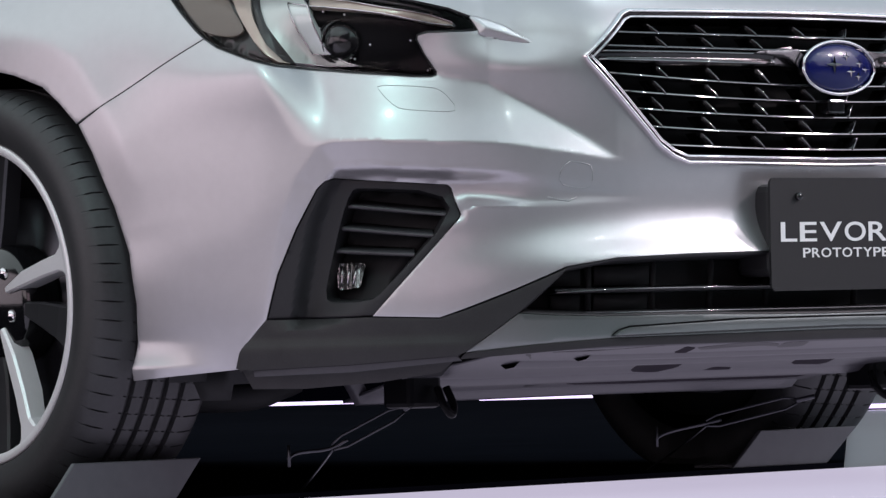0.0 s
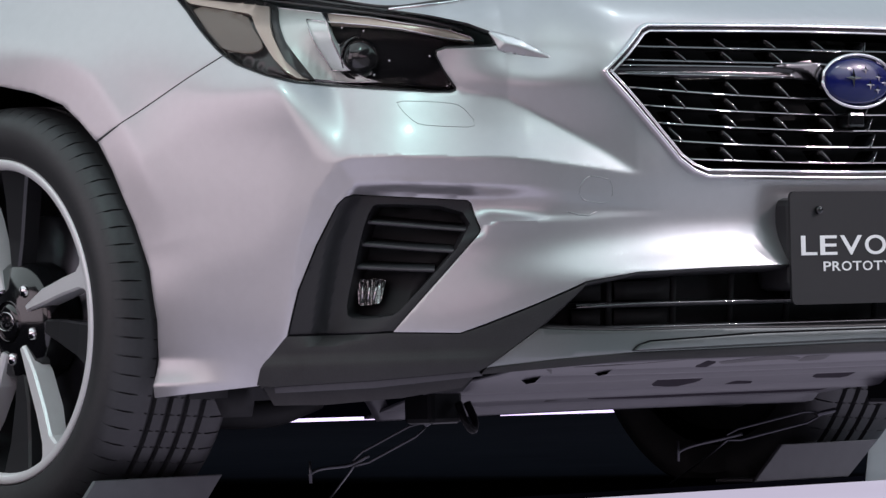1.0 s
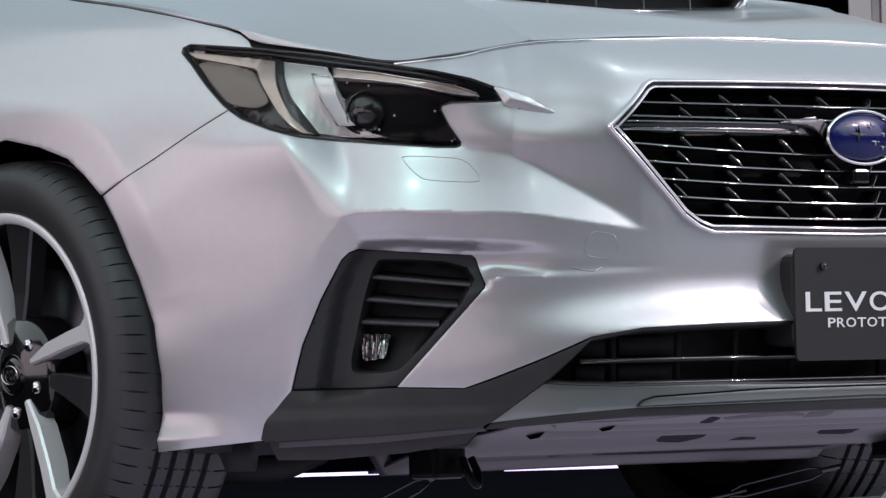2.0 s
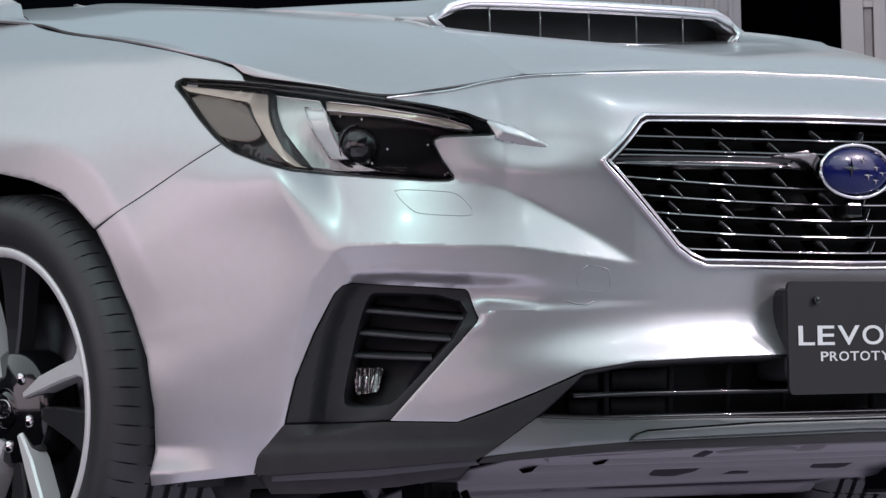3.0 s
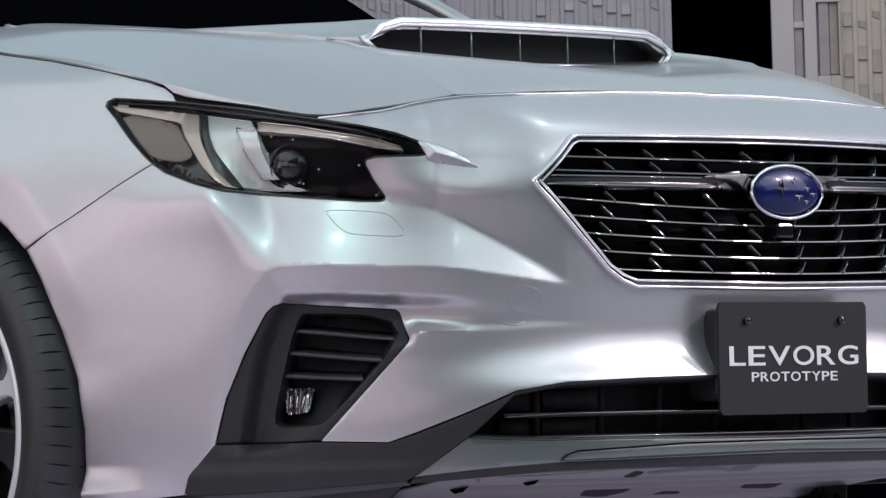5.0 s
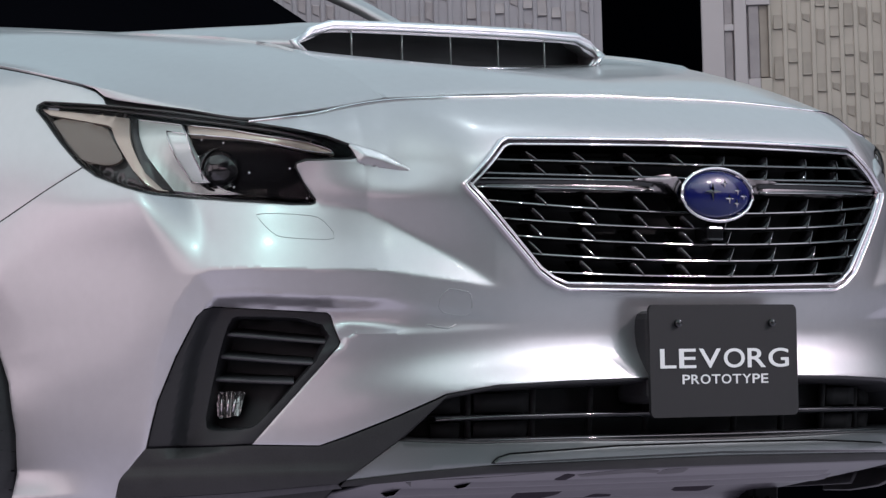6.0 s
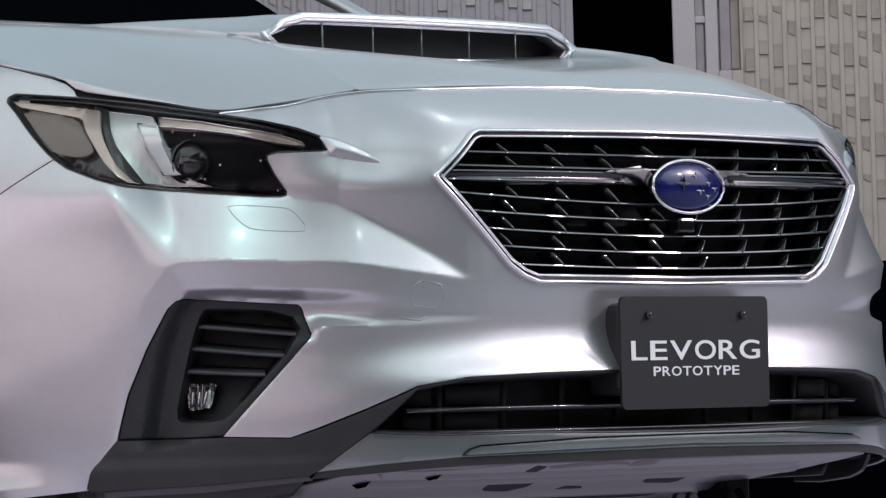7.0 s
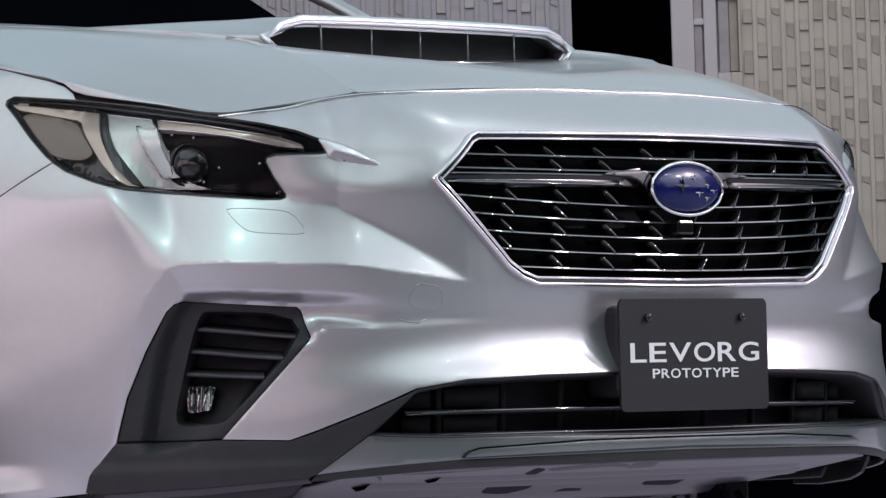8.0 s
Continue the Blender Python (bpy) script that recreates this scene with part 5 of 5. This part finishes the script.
# wheel arch liners
for sg in (1, -1):
    bm = bmesh.new()
    rows = []
    for x in (0.835, 0.82, 0.60, 0.46):
        rows.append([bm.verts.new((sg * x, -0.012 + 0.385 * math.cos(a), 0.335 + 0.37 * math.sin(a))) for a in np.linspace(-0.35, math.pi + 0.35, 40)])
    for r0, r1 in zip(rows, rows[1:]):
        for i in range(39):
            bm.faces.new((r0[i], r0[i + 1], r1[i + 1], r1[i]))
    bm.faces.new(rows[-1])
    bmesh.ops.recalc_face_normals(bm, faces=bm.faces[:])
    part("arch_liner", bm, DARK, car)

# underbody: a sloping tray with ribs, slots and holes
TRAY_FRONT = [(0.0, 0.885, 0.247), (0.20, 0.880, 0.247), (0.40, 0.853, 0.246), (0.52, 0.80, 0.243), (0.57, 0.765, 0.241)]
TRAY_BACK = 0.32
tray = loft("undertray", [
    [(x, y, z - 0.001), (x * 0.99, y - 0.05, z - 0.010), (x * 0.98, 0.6 * y + 0.4 * TRAY_BACK, 0.6 * z + 0.4 * 0.168), (x * (0.97 - 0.16 * min(1, max(0, (x - 0.36) / 0.2))), TRAY_BACK, 0.168)] for x, y, z in TRAY_FRONT
], 41, 30, UNDERTRAY, car, label="grey plastic undertray with holes")
tray.data.flip_normals()
solid(tray, 0.004)


TRAY_TREE = bvhtree.BVHTree.FromPolygons([v.co.copy() for v in tray.data.vertices], [tuple(p.vertices) for p in tray.data.polygons])


def tray_z(x, y):
    """Height of the tray's underside."""
    place = TRAY_TREE.ray_cast(Vector((x, y, -1)), Vector((0, 0, 1)))[0]
    return place.z if place else 0.24


def tray_mark(name, pts, mat, low=0.0004):
    """A flat dark patch set nearly flush on the tray's underside, with a slanting rim."""
    ring_pts = rounded(pts, 1, 0.15)
    bm = bmesh.new()
    rows = []
    for by, lift in ((0.0, -0.002), (0.0004, low)):
        rows.append([bm.verts.new((x, y, tray_z(x, y) - lift)) for x, y in shrunk(ring_pts, by)])
    n = len(ring_pts)
    for i in range(n):
        bm.faces.new((rows[0][i], rows[0][(i + 1) % n], rows[1][(i + 1) % n], rows[1][i]))
    bm.faces.new(rows[1])
    bmesh.ops.recalc_face_normals(bm, faces=bm.faces[:])
    return part(name, bm, mat, tray, smooth_faces=False)


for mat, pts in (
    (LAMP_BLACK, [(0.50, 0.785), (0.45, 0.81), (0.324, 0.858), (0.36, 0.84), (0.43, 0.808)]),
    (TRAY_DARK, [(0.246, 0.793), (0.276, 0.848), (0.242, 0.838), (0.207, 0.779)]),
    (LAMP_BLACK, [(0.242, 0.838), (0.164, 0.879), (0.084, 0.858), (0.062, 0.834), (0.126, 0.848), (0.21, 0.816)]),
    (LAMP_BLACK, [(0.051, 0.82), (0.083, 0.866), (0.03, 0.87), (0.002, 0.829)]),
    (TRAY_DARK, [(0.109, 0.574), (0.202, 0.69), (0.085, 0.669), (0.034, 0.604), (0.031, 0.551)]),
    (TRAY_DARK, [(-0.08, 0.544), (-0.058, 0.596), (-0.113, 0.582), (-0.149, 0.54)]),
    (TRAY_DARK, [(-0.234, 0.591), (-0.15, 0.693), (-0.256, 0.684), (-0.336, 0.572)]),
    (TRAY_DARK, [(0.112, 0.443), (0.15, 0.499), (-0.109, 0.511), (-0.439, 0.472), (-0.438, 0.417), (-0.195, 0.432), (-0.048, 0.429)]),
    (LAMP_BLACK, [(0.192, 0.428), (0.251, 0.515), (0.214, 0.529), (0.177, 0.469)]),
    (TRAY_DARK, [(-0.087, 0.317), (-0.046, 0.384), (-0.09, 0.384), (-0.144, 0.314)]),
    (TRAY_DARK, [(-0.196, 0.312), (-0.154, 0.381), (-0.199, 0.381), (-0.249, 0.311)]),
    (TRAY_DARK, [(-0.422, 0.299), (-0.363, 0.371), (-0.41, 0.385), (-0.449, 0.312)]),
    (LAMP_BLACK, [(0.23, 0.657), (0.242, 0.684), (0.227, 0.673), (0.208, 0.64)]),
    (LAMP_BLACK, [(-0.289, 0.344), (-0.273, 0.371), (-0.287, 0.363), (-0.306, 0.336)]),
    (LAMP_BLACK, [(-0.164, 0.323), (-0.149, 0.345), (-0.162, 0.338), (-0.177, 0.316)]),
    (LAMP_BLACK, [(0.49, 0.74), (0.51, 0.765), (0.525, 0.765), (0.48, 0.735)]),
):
    tray_mark("tray_patch", pts, mat)
def tray_ridge(y0, half, deep, wide):
    """A pressed ridge across the tray's underside."""
    xs = np.linspace(-half, half, 25)
    bm = bmesh.new()
    rows = []
    for dy, dz in ((-wide, 0.001), (-0.5 * wide, -deep), (0.3 * wide, -deep), (wide, 0.001)):
        rows.append([bm.verts.new((x, y0 - 0.10 * x * x + dy, tray_z(x, y0 - 0.10 * x * x + dy) + dz)) for x in xs])
    for r0, r1 in zip(rows, rows[1:]):
        for i in range(24):
            bm.faces.new((r0[i], r0[i + 1], r1[i + 1], r1[i]))
    bmesh.ops.recalc_face_normals(bm, faces=bm.faces[:])
    return part("ridge", bm, UNDERTRAY, tray)


for y0, half, deep, wide in ((0.775, 0.40, 0.005, 0.020), (0.715, 0.48, 0.007, 0.022), (0.535, 0.50, 0.008, 0.026), (0.395, 0.52, 0.010, 0.022)):
    tray_ridge(y0, half, deep, wide)
for sg in (1, -1):
    patch("air_dam", [(sg * s, z) for s, z in ((1.035, 0.228), (1.020, 0.196), (0.93, 0.195), (0.80, 0.202), (0.705, 0.214), (0.675, 0.238))], LIP_PLASTIC, car, off=-0.022, step=0.012, thick=0.005, bevel=0.0015, label="dark plastic air dam")
    patch("dam_flap", [(sg * s, z) for s, z in ((1.16, 0.222), (1.15, 0.180), (1.10, 0.180), (1.09, 0.203), (0.70, 0.208), (0.68, 0.226))], DARK, car, off=-0.085, step=0.02, thick=0.005)
    boxed("tow_bracket", (0.066, 0.06, 0.075), Matrix.Translation((sg * 0.512, 0.52, 0.198)), LAMP_BLACK, car, 0.008, 2)
    rod("tow_eye", [(sg * 0.50, 0.56, 0.19), (sg * 0.50, 0.575, 0.162), (sg * 0.486, 0.575, 0.150), (sg * 0.472, 0.565, 0.162), (sg * 0.472, 0.55, 0.19)], 0.006, LAMP_BLACK, car)
    rod("control_arm", [(sg * 0.36, 0.10, 0.20), (sg * 0.52, 0.16, 0.18), (sg * 0.70, 0.02, 0.19)], 0.022, DARK, car)
boxed("underfloor", (1.55, 4.2, 0.05), Matrix.Translation((0, -1.80, 0.265)), DARK, car)
boxed("engine_bay_floor", (1.20, 0.5, 0.05), Matrix.Translation((0, 0.45, 0.30)), DARK, car)

# cabin and rear body
cowl = loft("cowl", [[(0, -0.29, 0.962), (0, -0.36, 0.972), (0, -0.42, 0.968)], [(0.4, -0.31, 0.955), (0.4, -0.38, 0.966), (0.4, -0.44, 0.962)], [(0.70, -0.40, 0.935), (0.70, -0.45, 0.945), (0.70, -0.50, 0.945)]], 17, 7, DARK, car)
loft("windscreen", [[(0, -0.36, 0.965), (0, -0.72, 1.19), (0, -1.08, 1.40)], [(0.36, -0.39, 0.962), (0.34, -0.75, 1.185), (0.32, -1.10, 1.39)], [(0.67, -0.46, 0.955), (0.60, -0.80, 1.17), (0.53, -1.13, 1.36)]], 21, 15, WINDOW, car, label="dark windscreen glass")
roof = loft("roof", [[(0, -1.08, 1.40), (0, -1.6, 1.475), (0, -2.6, 1.47), (0, -3.5, 1.40)], [(0.32, -1.10, 1.39), (0.33, -1.6, 1.462), (0.33, -2.6, 1.457), (0.32, -3.5, 1.39)], [(0.55, -1.14, 1.36), (0.57, -1.6, 1.42), (0.57, -2.6, 1.415), (0.54, -3.5, 1.35)]], 21, 24, PAINT, car, label="silver roof")
solid(roof, 0.02)
tail = loft("tailgate", [[(0, -3.5, 1.40), (0, -3.72, 1.10), (0, -3.84, 0.75), (0, -3.80, 0.30)], [(0.4, -3.5, 1.38), (0.42, -3.69, 1.10), (0.46, -3.80, 0.75), (0.46, -3.76, 0.30)], [(0.54, -3.5, 1.35), (0.70, -3.50, 1.0), (0.80, -3.60, 0.75), (0.80, -3.55, 0.30)]], 21, 18, PAINT, car, label="silver tailgate")
solid(tail, 0.02)
for sg in (1, -1):
    rod("windscreen_pillar", [(sg * 0.705, -0.40, 1.004), (sg * 0.69, -0.50, 1.058), (sg * 0.64, -0.80, 1.19), (sg * 0.56, -1.14, 1.37)], 0.017, PAINT, car, label="silver windscreen pillar", flat=0.8)
    loft("body_side", [
        [(sg * 0.80, -0.63, 0.93), (sg * 0.81, -1.8, 0.95), (sg * 0.79, -3.0, 0.98), (sg * 0.72, -3.52, 1.0)],
        [(sg * 0.875, -0.63, 0.78), (sg * 0.885, -1.8, 0.78), (sg * 0.885, -3.0, 0.80), (sg * 0.80, -3.60, 0.80)],
        [(sg * 0.890, -0.63, 0.55), (sg * 0.885, -1.8, 0.52), (sg * 0.890, -3.0, 0.60), (sg * 0.80, -3.62, 0.60)],
        [(sg * 0.860, -0.63, 0.24), (sg * 0.850, -1.8, 0.22), (sg * 0.855, -2.6, 0.50), (sg * 0.80, -3.58, 0.30)],
    ], 20, 30, PAINT, car, mirror=False, label="silver door and rear wing side")
    loft("side_glass", [
        [(sg * 0.80, -0.70, 0.945), (sg * 0.80, -1.8, 0.96), (sg * 0.77, -3.0, 0.99), (sg * 0.69, -3.45, 1.02)],
        [(sg * 0.74, -0.80, 1.04), (sg * 0.71, -1.8, 1.20), (sg * 0.69, -3.0, 1.19), (sg * 0.62, -3.45, 1.17)],
        [(sg * 0.58, -1.12, 1.35), (sg * 0.58, -1.8, 1.415), (sg * 0.58, -2.8, 1.40), (sg * 0.54, -3.45, 1.34)],
    ], 12, 20, WINDOW, car, mirror=False, label="dark side glass")

# ---- wheel chocks and tie-downs ----
for sg, xs in ((1, (0.933, 0.687, 0.739, 0.985)), (-1, (-0.541, -0.779, -0.701, -0.470))):
    chock = thing("wheel_chock", "dark grey steel plate chock against the front tyre", "wheel chock", group="wheel chocks")
    bm = bmesh.new()
    a, b, c, d = xs
    front = [(a, 0.252, 0.0955), (b, 0.252, 0.0955), (c, 0.252, MAT_Z), (d, 0.252, MAT_Z)]
    f = bm.faces.new([bm.verts.new(p) for p in front])
    r = bmesh.ops.extrude_face_region(bm, geom=[f])
    bmesh.ops.translate(bm, verts=[v for v in r["geom"] if isinstance(v, bmesh.types.BMVert)], vec=(0, -0.008, 0))
    bmesh.ops.bevel(bm, geom=bm.edges[:], offset=0.0015, segments=2, affect="EDGES", profile=0.5)
    bmesh.ops.recalc_face_normals(bm, faces=bm.faces[:])
    part("face_plate", bm, CHOCK, chock, smooth_faces=False)
    boxed("foot_plate", (abs(a - b) - 0.03, 0.09, 0.006), Matrix.Translation(((c + d) / 2, 0.20, MAT_Z + 0.003)), CHOCK, chock, 0.001)


def tie_down(points, foot, label):
    """A turnbuckle with a hook above and a thin cable to the floor."""
    top = thing("tie_down", label, "tie-down", group="car tie-downs")
    p = [Vector(q) for q in points]
    axis = (p[1] - p[0]).normalized()
    side = axis.cross(Vector((0.72, 0.69, 0))).normalized()
    a, b = p[0] + 0.12 * (p[1] - p[0]), p[1]
    for k in (-1, 1):
        rod("body_rail", [a + side * 0.004 * k, a + 0.02 * axis + side * 0.009 * k, b - 0.02 * axis + side * 0.009 * k, b + side * 0.004 * k], 0.0020, STEEL, top, sides=6, smooth_path=False)
    rod("hook", [p[0] - 0.01 * axis, p[0], a], 0.004, STEEL, top, smooth_path=False)
    rod("end_bolt", [b - 0.025 * axis, b, p[2], p[2] + Vector((0.012, 0, -0.006))], 0.0026, STEEL, top)
    rod("cross_pin", [p[2] + Vector((0.01, 0.0, 0.014)), p[2] + Vector((0.01, 0, -0.018))], 0.0022, STEEL, top)
    rod("cable", [b + Vector((0, 0, -0.004)), b * 0.7 + Vector(foot) * 0.3 + Vector((0, 0, -0.004)), Vector(foot)], 0.0016, STEEL, top)
    return top


tie_down([(0.492, 0.50, 0.166), (0.580, 0.42, 0.106), (0.639, 0.40, 0.098)], (0.46, 0.22, MAT_Z), "steel turnbuckle tie-down hooked under the front bumper")
tie_down([(-0.450, 0.437, 0.150), (-0.300, 0.353, 0.114), (-0.250, 0.301, 0.097)], (-0.41, 0.12, MAT_Z), "steel turnbuckle tie-down slung below the underbody")
